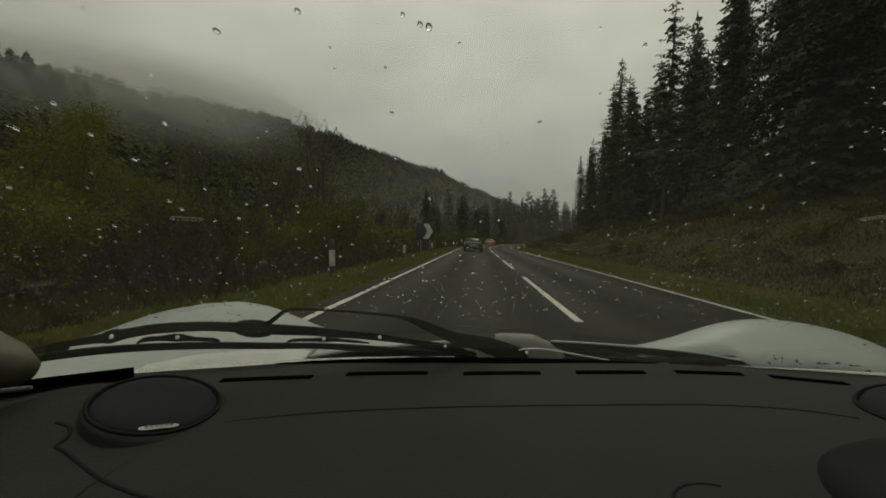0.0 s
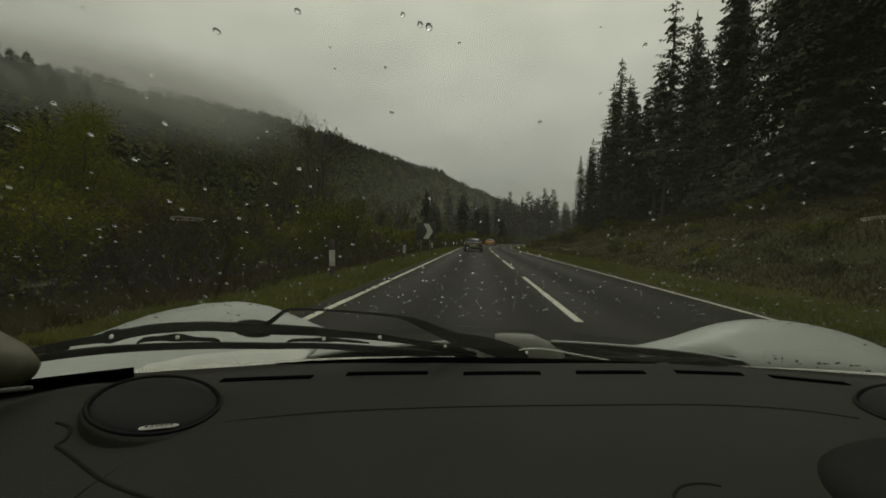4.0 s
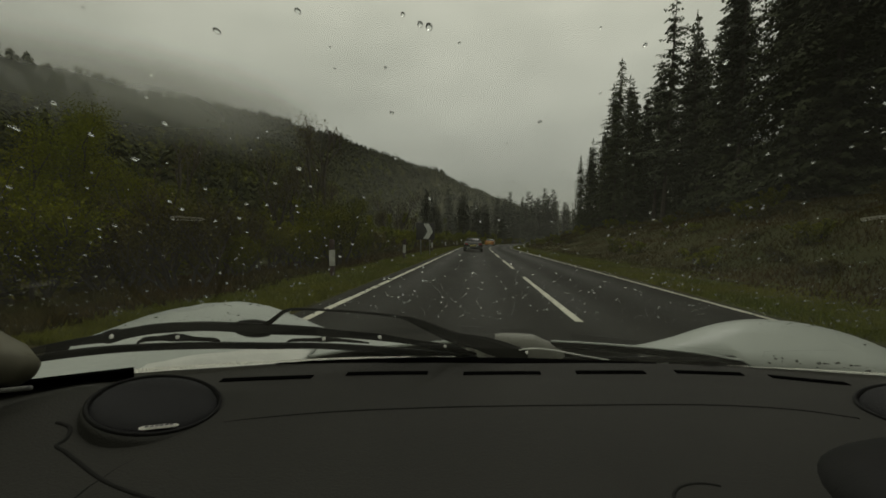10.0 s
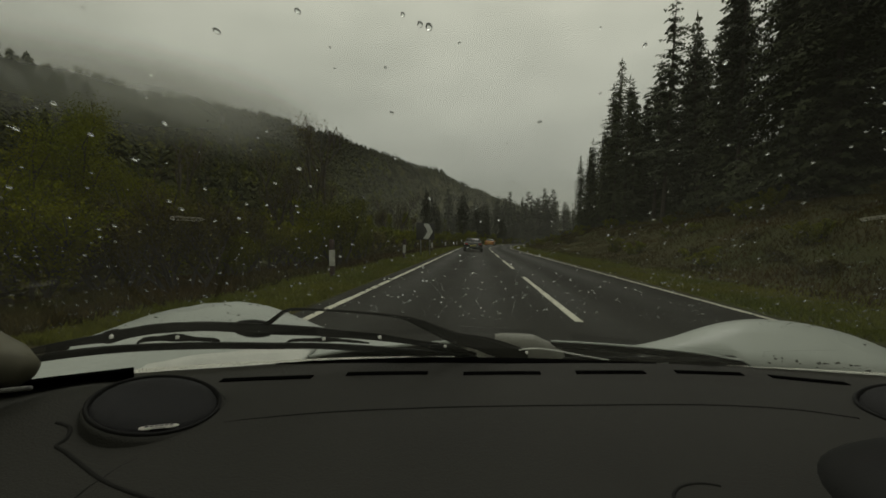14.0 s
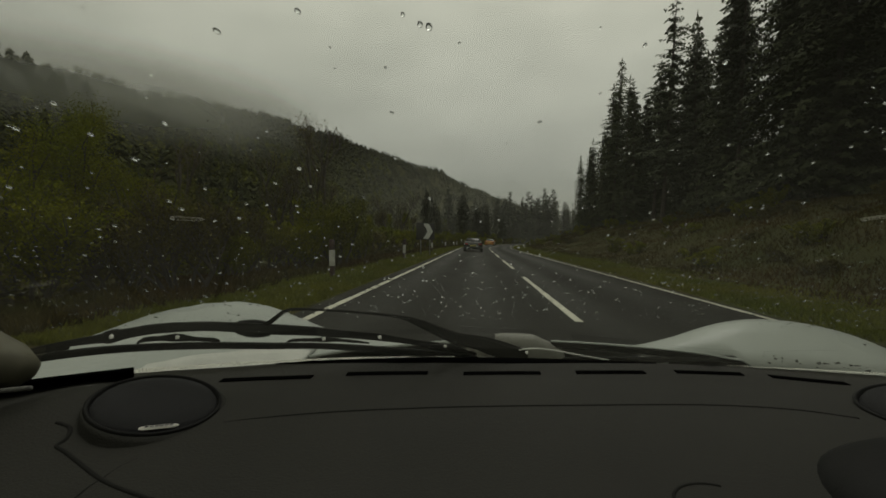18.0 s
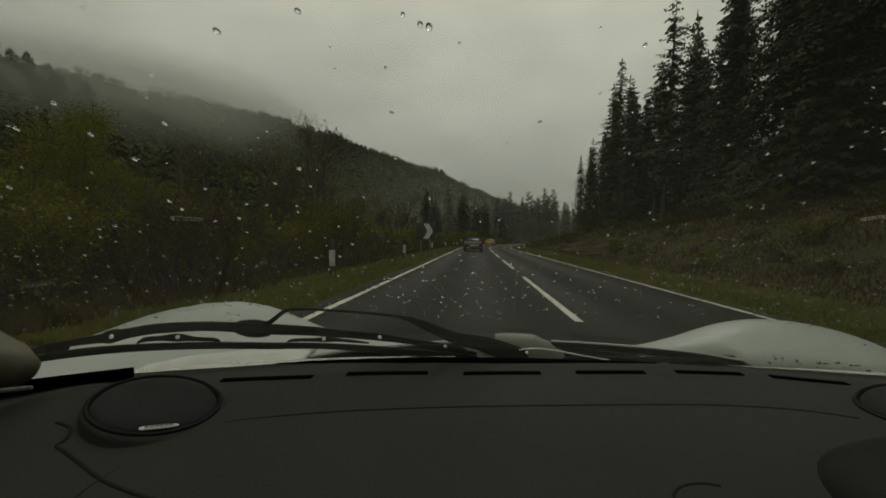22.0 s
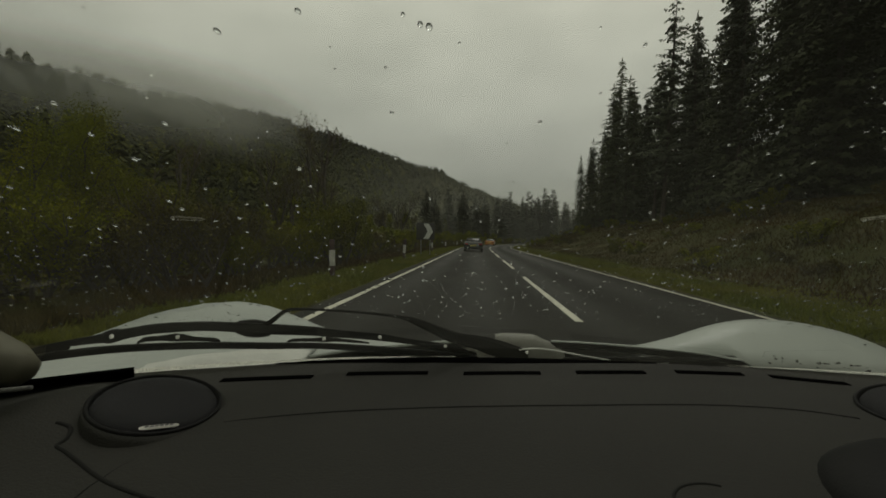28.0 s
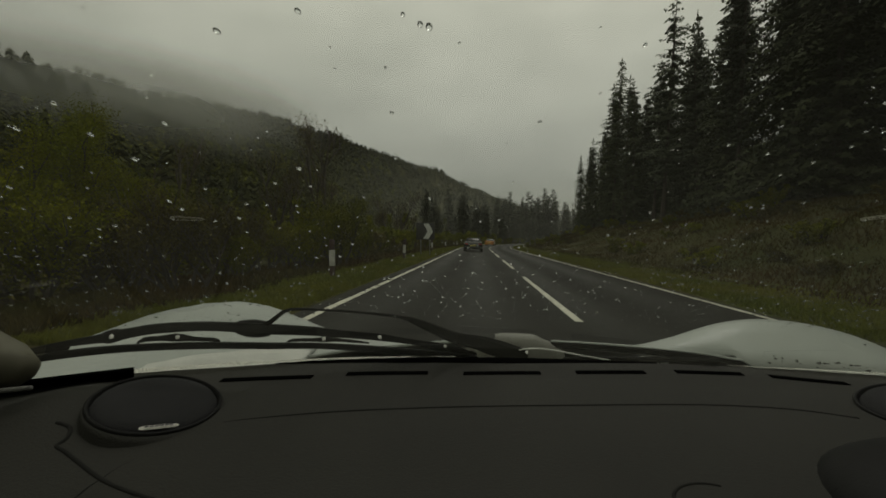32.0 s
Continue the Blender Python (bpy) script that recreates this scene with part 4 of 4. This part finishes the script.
for k in range(72):
    yy = rnd.uniform(4, 190)
    plant(rnd.choice(broad + broad[:1]), road_x(yy) - rnd.uniform(19, 60) - yy * 0.1, yy, rnd.uniform(0.6, 1.0), rnd=rnd)
for k in range(22):
    yy = rnd.uniform(55, 140)
    plant(rnd.choice(far_bushes[:1] + far_bushes), road_x(yy) + rnd.uniform(5.5, 12), yy, rnd.uniform(0.3, 0.6), rnd=rnd)
for k in range(26):
    yy = rnd.uniform(4, 85)
    plant(rnd.choice(far_bushes), road_x(yy) + rnd.uniform(12.5, 15.5), yy, rnd.uniform(0.3, 0.55), rnd=rnd)
for k in range(46):
    yy = 4 + 60 * rnd.random() ** 1.4
    plant(rnd.choice(far_bushes[1:] + far_bushes), road_x(yy) + rnd.uniform(6.6, 14), yy, rnd.uniform(0.16, 0.34), rnd=rnd, wide=1.5)
for p in bushes + far_bushes + broad:
    discard(p)

# bare and half-bare trees that stand above the bushes
tall = [leafy("bare_tree", 41, 11.0, 0.55, 1, 1800, 0.11, DULL_LEAVES, "tall bare tree with fine twigs against the sky", "tree", "bare trees", 3, 1.5),
        leafy("bare_tree", 42, 9.5, 0.65, 2, 2600, 0.11, DULL_LEAVES, "tall bare tree with fine twigs against the sky", "tree", "bare trees", 3, 1.4)]
rnd = random.Random(13)
for k, x, y, s in ((0, -16.5, 38, 1.45), (1, -19.5, 37, 1.3), (0, -27, 31, 1.25), (1, -13.5, 60, 1.1), (0, -33, 80, 1.3)):
    plant(tall[k], x, y, s, rnd=rnd)
for p in tall:
    discard(p)


# tall trees in leaf close to the road
near_trees = [leafy("broadleaf_tree", 51, 9.5, 0.75, 1, 26000, 0.064, LEAVES, "tall broadleaf tree in fresh leaf by the road", "tree", "roadside trees"),
              leafy("broadleaf_tree", 52, 8.5, 0.80, 2, 24000, 0.064, LEAVES, "tall broadleaf tree in fresh leaf by the road", "tree", "roadside trees")]
for k, x, y, s in ((0, -18.0, 13.5, 0.92), (1, -22.0, 17.0, 0.98), (1, -18.5, 21.0, 0.85), (0, -24.0, 26.0, 0.9)):
    plant(near_trees[k], x, y, s, rnd=rnd)
for p in near_trees:
    discard(p)


# the forest on the hillside, too far to tell tree from tree
def far_forest(count, y_rng, seed, broad_leaved, tufts=34, grain=1.0):
    g = np.random.default_rng(seed)
    y = y_rng[0] + (y_rng[1] - y_rng[0]) * g.random(count) ** 1.6
    rx = np.interp(y, RIDGE_Y, RIDGE_X)
    x = rx - 12 + 205 * g.random(count) ** (1.0 if not broad_leaved else 0.6)
    ok = [not (a - road_x(b) > (-34 if not broad_leaved else -24) and b < 420) and math.hypot(a, b) > 105 for a, b in zip(x, y)]
    x, y = x[ok], y[ok]
    z = np.array([land(a, b) for a, b in zip(x, y)])
    n = len(x)
    h = g.uniform(7, 14, n) if not broad_leaved else g.uniform(4, 8, n)
    w = h * (g.uniform(0.17, 0.26, n) if not broad_leaved else g.uniform(0.4, 0.65, n))
    hh = g.random((n, tufts)) ** (1.25 if not broad_leaved else 0.9)
    a = g.uniform(0, 2 * np.pi, (n, tufts))
    prof = (1 - hh) ** 0.9 + 0.03 if not broad_leaved else np.sqrt(np.clip(1 - (2 * hh - 1) ** 2, 0.05, 1))
    r = w[:, None] * prof * g.uniform(0.55, 1.05, (n, tufts))
    c = np.stack([x[:, None] + r * np.cos(a), y[:, None] + r * np.sin(a), z[:, None] + h[:, None] * (0.05 + 0.93 * hh)], -1)
    size = (h[:, None] * (0.10 + 0.09 * (1 - hh)) * g.uniform(0.7, 1.3, (n, tufts)) * grain)[..., None]
    outw = np.stack([np.cos(a), np.sin(a), -0.55 * np.ones_like(a)], -1)
    side = np.stack([-np.sin(a), np.cos(a), 0 * a], -1)
    up = np.array([0, 0, 1.0])
    if broad_leaved:
        outw = g.normal(0, 1, c.shape)
        side = g.normal(0, 1, c.shape)
    tri = np.stack([c - outw * size * 0.7 + up * size * 0.5, c + outw * size + side * size * 0.8, c + outw * size - side * size * 0.8], 2)
    return tri.reshape(-1, 3, 3)


forest = new("hillside_forest", tris_mesh("hillside_forest", np.concatenate([far_forest(2900, (0, 330), 7, False, 115, 0.48), far_forest(7000, (300, 1900), 5, False, 24)]), FAR_WOOD))
tagged(forest, "dark conifer forest covering the misty hillside", "forest", kind="stuff")
thicket = new("hillside_thicket", tris_mesh("hillside_thicket", np.concatenate([far_forest(1100, (0, 200), 8, True, 130, 0.46), far_forest(2600, (160, 700), 6, True, 28)]), FAR_LEAVES))
tagged(thicket, "green and brown broadleaf thicket on the lower slope", "thicket", kind="stuff")

# low cloud resting on the ridge
MIST = bpy.data.materials.new("low_cloud")
MIST.use_nodes = True
n_, l_ = MIST.node_tree.nodes, MIST.node_tree.links
n_.clear()
o_, mx, tr, body_mix, df, tl = (n_.new("ShaderNodeOutputMaterial"), n_.new("ShaderNodeMixShader"), n_.new("ShaderNodeBsdfTransparent"), n_.new("ShaderNodeMixShader"),
                                n_.new("ShaderNodeBsdfDiffuse"), n_.new("ShaderNodeBsdfTranslucent"))
df.inputs[0].default_value = tl.inputs[0].default_value = (0.88, 0.89, 0.84, 1)
body_mix.inputs[0].default_value = 0.75
l_.new(df.outputs[0], body_mix.inputs[1])
l_.new(tl.outputs[0], body_mix.inputs[2])
uvn = n_.new("ShaderNodeUVMap")
uvn.uv_map = "reach"
sep = n_.new("ShaderNodeSeparateXYZ")
l_.new(uvn.outputs[0], sep.inputs[0])
tcn = n_.new("ShaderNodeTexCoord")
nz = n_.new("ShaderNodeTexNoise")
nz.inputs["Scale"].default_value, nz.inputs["Detail"].default_value, nz.inputs["Roughness"].default_value = 0.006, 3.0, 0.5
l_.new(tcn.outputs["Object"], nz.inputs["Vector"])
add = n_.new("ShaderNodeMath")
add.operation = "MULTIPLY"
l_.new(nz.outputs["Fac"], add.inputs[0])
l_.new(sep.outputs["X"], add.inputs[1])
mr = n_.new("ShaderNodeMapRange")
mr.inputs["From Min"].default_value, mr.inputs["From Max"].default_value, mr.inputs["To Max"].default_value = 0.0, 0.62, 0.42
l_.new(add.outputs[0], mr.inputs[0])
l_.new(mr.outputs[0], mx.inputs[0])
l_.new(tr.outputs[0], mx.inputs[1])
l_.new(body_mix.outputs[0], mx.inputs[2])
l_.new(mx.outputs[0], o_.inputs[0])
cloud = thing("low_cloud", (-250, 400, 150), "grey low cloud hiding the top of the hill, with added haze sheets", "cloud", kind="structure")
for base in (150, 120, 90, 62, 36, 12):
    rises, ys = steps(-6, 120, 26), steps(-40, 900, 50)
    vs, uv = [], []
    for y in ys:
        rx, rh = float(np.interp(y, RIDGE_Y, RIDGE_X)), float(np.interp(y, RIDGE_Y, RIDGE_H))
        for h in rises:
            x = rx + base - 0.9 * h
            z = rh * smooth01(1 - base / 215) + h
            vs.append((x, y, z))
            crest_y = y * rx / min(-20.0, x)
            crest = float(np.interp(crest_y, RIDGE_Y, RIDGE_H))
            q = (z / -min(-20.0, x)) / (crest / -rx)
            uv.append(smooth01(h / 30) * (1 - smooth01((q - 1.0) / 0.55)) * (1 - smooth01((crest_y - 210) / 430)) * smooth01((q - 0.55) / 0.4))
    k = len(rises)
    fs = [((i - 1) * k + j - 1, (i - 1) * k + j, i * k + j, i * k + j - 1) for i in range(1, len(ys)) for j in range(1, k)]
    me = mesh_of("cloud_layer", vs, fs, MIST, True)
    lay = me.uv_layers.new(name="reach")
    for lp in me.loops:
        lay.data[lp.index].uv = (uv[lp.vertex_index], 0.0)
    part("cloud_layer", me, MIST, cloud)
# aerial haze over the far trees, put in as two pale see-through sheets
for far, thick in ((135, 0.20), (240, 0.32)):
    xs, zs = steps(-110, 420, 24), steps(-8, 75, 14)
    vs = [(x, far + 20 * math.sin(x * 0.01 + far), z) for x in xs for z in zs]
    fs = [((i - 1) * 14 + j - 1, i * 14 + j - 1, i * 14 + j, (i - 1) * 14 + j) for i in range(1, 24) for j in range(1, 14)]
    me = mesh_of("cloud_layer", vs, fs, MIST, True)
    lay = me.uv_layers.new(name="reach")
    for lp in me.loops:
        x, _, z = vs[lp.vertex_index]
        lay.data[lp.index].uv = (thick * (1 - smooth01((z - 10) / 60)) * smooth01((x + 110) / 90), 0.0)
    part("cloud_layer", me, MIST, cloud)


# ---------------------------------------------------------------- grass and bracken
def blades(count, u_rng, y_far, h, w, seed):
    g = np.random.default_rng(seed)
    y = 3 + (y_far - 3) * g.random(count) ** 2.2
    u = g.uniform(u_rng[0], u_rng[1], count)
    x = np.array([road_x(v) for v in y]) + u
    z = np.array([land(a, b) for a, b in zip(x, y)])
    a = g.uniform(0, 6.283, count)
    hh = h * g.uniform(0.5, 1.4, count)
    base = np.stack([x, y, z - 0.02], 1)
    side = np.stack([np.cos(a), np.sin(a), np.zeros(count)], 1) * (w * g.uniform(0.6, 1.4, count))[:, None]
    tip = base + np.stack([g.normal(0, 0.35, count) * hh, g.normal(0, 0.35, count) * hh, hh], 1)
    return np.stack([base - side, base + side, tip], 1)


grass = new("verge_grass", tris_mesh("verge_grass", np.concatenate([
    blades(120000, (-5.9, EDGE_L - 0.45), 110, 0.075, 0.012, 1),
    blades(100000, (EDGE_R + 0.40, 5.9), 110, 0.080, 0.012, 2)]), GRASS))
tagged(grass, "wet green grass along both road verges", "grass", kind="stuff")
bracken = new("bracken", tris_mesh("bracken", np.concatenate([
    blades(95000, (5.3, 17), 90, 0.13, 0.020, 3),
    blades(80000, (-13, -5.6), 80, 0.16, 0.020, 4)]), BRACKEN))
tagged(bracken, "rusty brown dead bracken and rough grass", "bracken", kind="stuff")


# ---------------------------------------------------------------- roadside furniture
def marker_post(x, y, lean):
    z = land(x, y)
    p = thing("marker_post", (x, y, z), "white verge marker post with red-brown top and foot", "marker post", "verge marker posts")
    m = Matrix.Translation((x, y, z)) @ pose(0, 0, 0, 0, lean, 0)
    part("foot", box(bmesh.new(), (-0.06, -0.04, -0.15), (0.06, 0.04, 0.30), m, 0.008), POST_DARK, p, "dark red-brown foot")
    part("white_band", box(bmesh.new(), (-0.063, -0.043, 0.30), (0.063, 0.043, 0.72), m, 0.008), POST_WHITE, p, "white band")
    part("cap", box(bmesh.new(), (-0.06, -0.04, 0.72), (0.06, 0.04, 1.0), m, 0.012), POST_DARK, p, "red-brown top")
    return p


for y, lean in ((9.5, -2), (19, 2), (31, -1), (43, 1), (56, 0)):
    marker_post(road_x(y) - 5.15, y, lean)


def chevron_sign(x, y):
    z = land(x, y)
    s = thing("chevron_sign", (x, y, z), "black bend sign with a white chevron on two posts", "road sign")
    for dx in (-0.3, 0.3):
        part("post", tube(bmesh.new(), [(x + dx, y + 0.06, z - 0.2), (x + dx, y + 0.06, z + 1.9)], 0.035, 10), GALV, s)
    b = part("board", box(bmesh.new(), (x - 0.6, y, z + 1.0), (x + 0.6, y + 0.03, z + 2.1), None, 0.01), SIGN_BLACK, s, "black sign board")
    bm = bmesh.new()
    for z0, z1 in ((0.0, 0.5), (1.0, 0.5)):
        lo = [bm.verts.new((x + px, y - 0.030, z + 1.06 + pz * 0.98)) for px, pz in ((-0.14, z0), (0.22, z0), (0.50, z1), (0.14, z1))]
        hi = [bm.verts.new(v.co + Vector((0, 0.026, 0))) for v in lo]
        bm.faces.new(lo)
        bm.faces.new(hi[::-1])
        for k in range(4):
            bm.faces.new((lo[k], lo[(k + 1) % 4], hi[(k + 1) % 4], hi[k]))
    part("chevron", bm, SIGN_WHITE, b, "white chevron pointing along the bend", smooth=False)
    return s


chevron_sign(road_x(24) - 4.75, 24)


def other_car(name, y, lane, paint, roof, label, away=True):
    x = road_x(y) + lane
    slope = (road_x(y + 1) - road_x(y - 1)) / 2
    c = thing(name, (x, y, 0.0), label, "car")
    m = Matrix.Translation((x, y, 0.005)) @ Matrix.Rotation(-math.atan(slope), 4, "Z") @ (Matrix.Identity(4) if away else Matrix.Rotation(math.pi, 4, "Z"))

    def loft(sections):
        bm = bmesh.new()
        rings = []
        for yy, w, z0, z1, tuck in sections:
            prof = [(-w, z0), (-w * 1.02, (z0 + z1) / 2), (-w * tuck, z1), (w * tuck, z1), (w * 1.02, (z0 + z1) / 2), (w, z0)]
            rings.append([bm.verts.new(m @ Vector((px, yy, pz))) for px, pz in prof])
        for a, b in zip(rings, rings[1:]):
            for k in range(6):
                bm.faces.new((a[k], a[(k + 1) % 6], b[(k + 1) % 6], b[k]))
        bm.faces.new(rings[0])
        bm.faces.new(rings[-1])
        bmesh.ops.bevel(bm, geom=list(bm.edges), offset=0.03, segments=2, affect="EDGES")
        return bm

    body = part("body", loft([(-2.05, 0.76, 0.32, 0.80, 0.88), (-1.9, 0.83, 0.20, 0.88, 0.90), (-0.9, 0.85, 0.17, 0.90, 0.92), (0.6, 0.85, 0.17, 0.88, 0.92), (1.6, 0.82, 0.20, 0.74, 0.86), (2.0, 0.72, 0.30, 0.60, 0.85)]), paint, c)
    part("roof", loft([(-1.25, 0.66, 0.86, 0.90, 0.95), (-0.75, 0.68, 0.86, 1.22, 0.82), (0.15, 0.68, 0.86, 1.25, 0.82), (0.85, 0.66, 0.84, 0.88, 0.95)]), roof, c)

    def bit(nm, lo, hi, mat, bevel=0.01, parent=body):
        return part(nm, box(bmesh.new(), lo, hi, m, bevel), mat, parent)

    part("rear_window", box(bmesh.new(), (-0.45, -0.02, -0.13), (0.45, 0.012, 0.13), m @ Matrix.Translation((0, -1.03, 1.06)) @ Matrix.Rotation(radians(-52), 4, "X"), 0.008), CAR_GLASS, c)
    for sx in (-1, 1):
        bit("tail_lamp", (sx * 0.60 - 0.13, -2.09, 0.60), (sx * 0.60 + 0.13, -2.03, 0.72), RED_LENS)
        bit("headlamp", (sx * 0.55 - 0.13, 1.95, 0.48), (sx * 0.55 + 0.13, 2.02, 0.58), CLEAR_LENS)
        bit("door_mirror", (sx * 0.93 - 0.08, 0.45, 0.86), (sx * 0.93 + 0.08, 0.55, 0.98), paint, 0.02)
    bit("number_plate", (-0.26, -2.085, 0.48), (0.26, -2.05, 0.59), PLATE, 0.004)
    bit("bumper", (-0.80, -2.11, 0.30), (0.80, -2.0, 0.46), paint, 0.03)
    for sx in (-1, 1):
        for wy in (-1.3, 1.3):
            bm = bmesh.new()
            bmesh.ops.create_cone(bm, cap_ends=True, segments=24, radius1=0.31, radius2=0.31, depth=0.20, matrix=m @ pose(sx * 0.76, wy, 0.31, 0, 90, 0))
            part("wheel", bm, TYRE, c, smooth=False)
    return c


other_car("car", 35.0, -1.75, DARK_CAR, SOFT_TOP, "dark grey car with black soft top on the wet road")
other_car("car", 74.0, -1.6, AMBER_CAR, CAR_GLASS, "amber yellow car further along the bend")


# ---------------------------------------------------------------- rain on the glass
def rain(count, seed):
    """Drops on the outer face: scattered round ones, drawn-out ones and trails of fine beads."""
    g = random.Random(seed)
    spots = []
    for _ in range(count):
        up = 0.124 + 0.21 * g.random() ** 0.95
        x = g.uniform(-0.80, 0.86)
        size = g.choice((0.0006, 0.0007, 0.0008, 0.0010, 0.0012, 0.0014, 0.0017))
        near = smooth01((up - 0.18) / 0.12)
        spots.append((x, up, size * (1 - 0.45 * near), g.uniform(1.0, 1.35)))
    # trails of fine beads that the wind draws out from the middle
    for _ in range(70):
        x, up, ln = g.uniform(-0.75, 0.82), g.uniform(0.10, 0.25), g.randint(4, 11)
        away = Vector((-0.75 * math.tanh((x - 0.05) / 0.15), -1.0)).normalized()
        for k in range(ln):
            spots.append((x + away.x * 0.0040 * k + g.gauss(0, 0.0005), up + away.y * 0.0040 * k, g.uniform(0.00045, 0.00080), 1.1))
    bm_v, bm_f = [], []
    profile = ((1.0, 0.0), (0.86, 0.28), (0.64, 0.48), (0.34, 0.60))
    sides = 6
    for x, lift, s, long in spots:
        n = screen_normal(x, SCREEN_Z + lift)
        p = screen(x, SCREEN_Z + lift) + n * 0.0004
        tx = Vector((0, 1, 0)).cross(n).normalized()
        ty = n.cross(tx)
        base = len(bm_v)
        for rr, hh in profile:
            for k in range(sides):
                a = k * 2 * math.pi / sides
                bm_v.append(p + tx * s * rr * math.cos(a) + ty * s * long * 1.2 * rr * math.sin(a) + n * s * hh)
        bm_v.append(p + n * s * 0.65)
        for ring in range(3):
            for k in range(sides):
                a, b = base + ring * sides + k, base + ring * sides + (k + 1) % sides
                bm_f.append((a, b, b + sides, a + sides))
        for k in range(sides):
            bm_f.append((base + 3 * sides + k, base + 3 * sides + (k + 1) % sides, base + 4 * sides))
        bm_f.append(tuple(base + k for k in range(sides))[::-1])
    ob = new("raindrops", mesh_of("raindrops", bm_v, bm_f, DROPS, True))
    return tagged(ob, "clear raindrops scattered over the windscreen", "raindrops", kind="stuff")


rain(2800, 3)
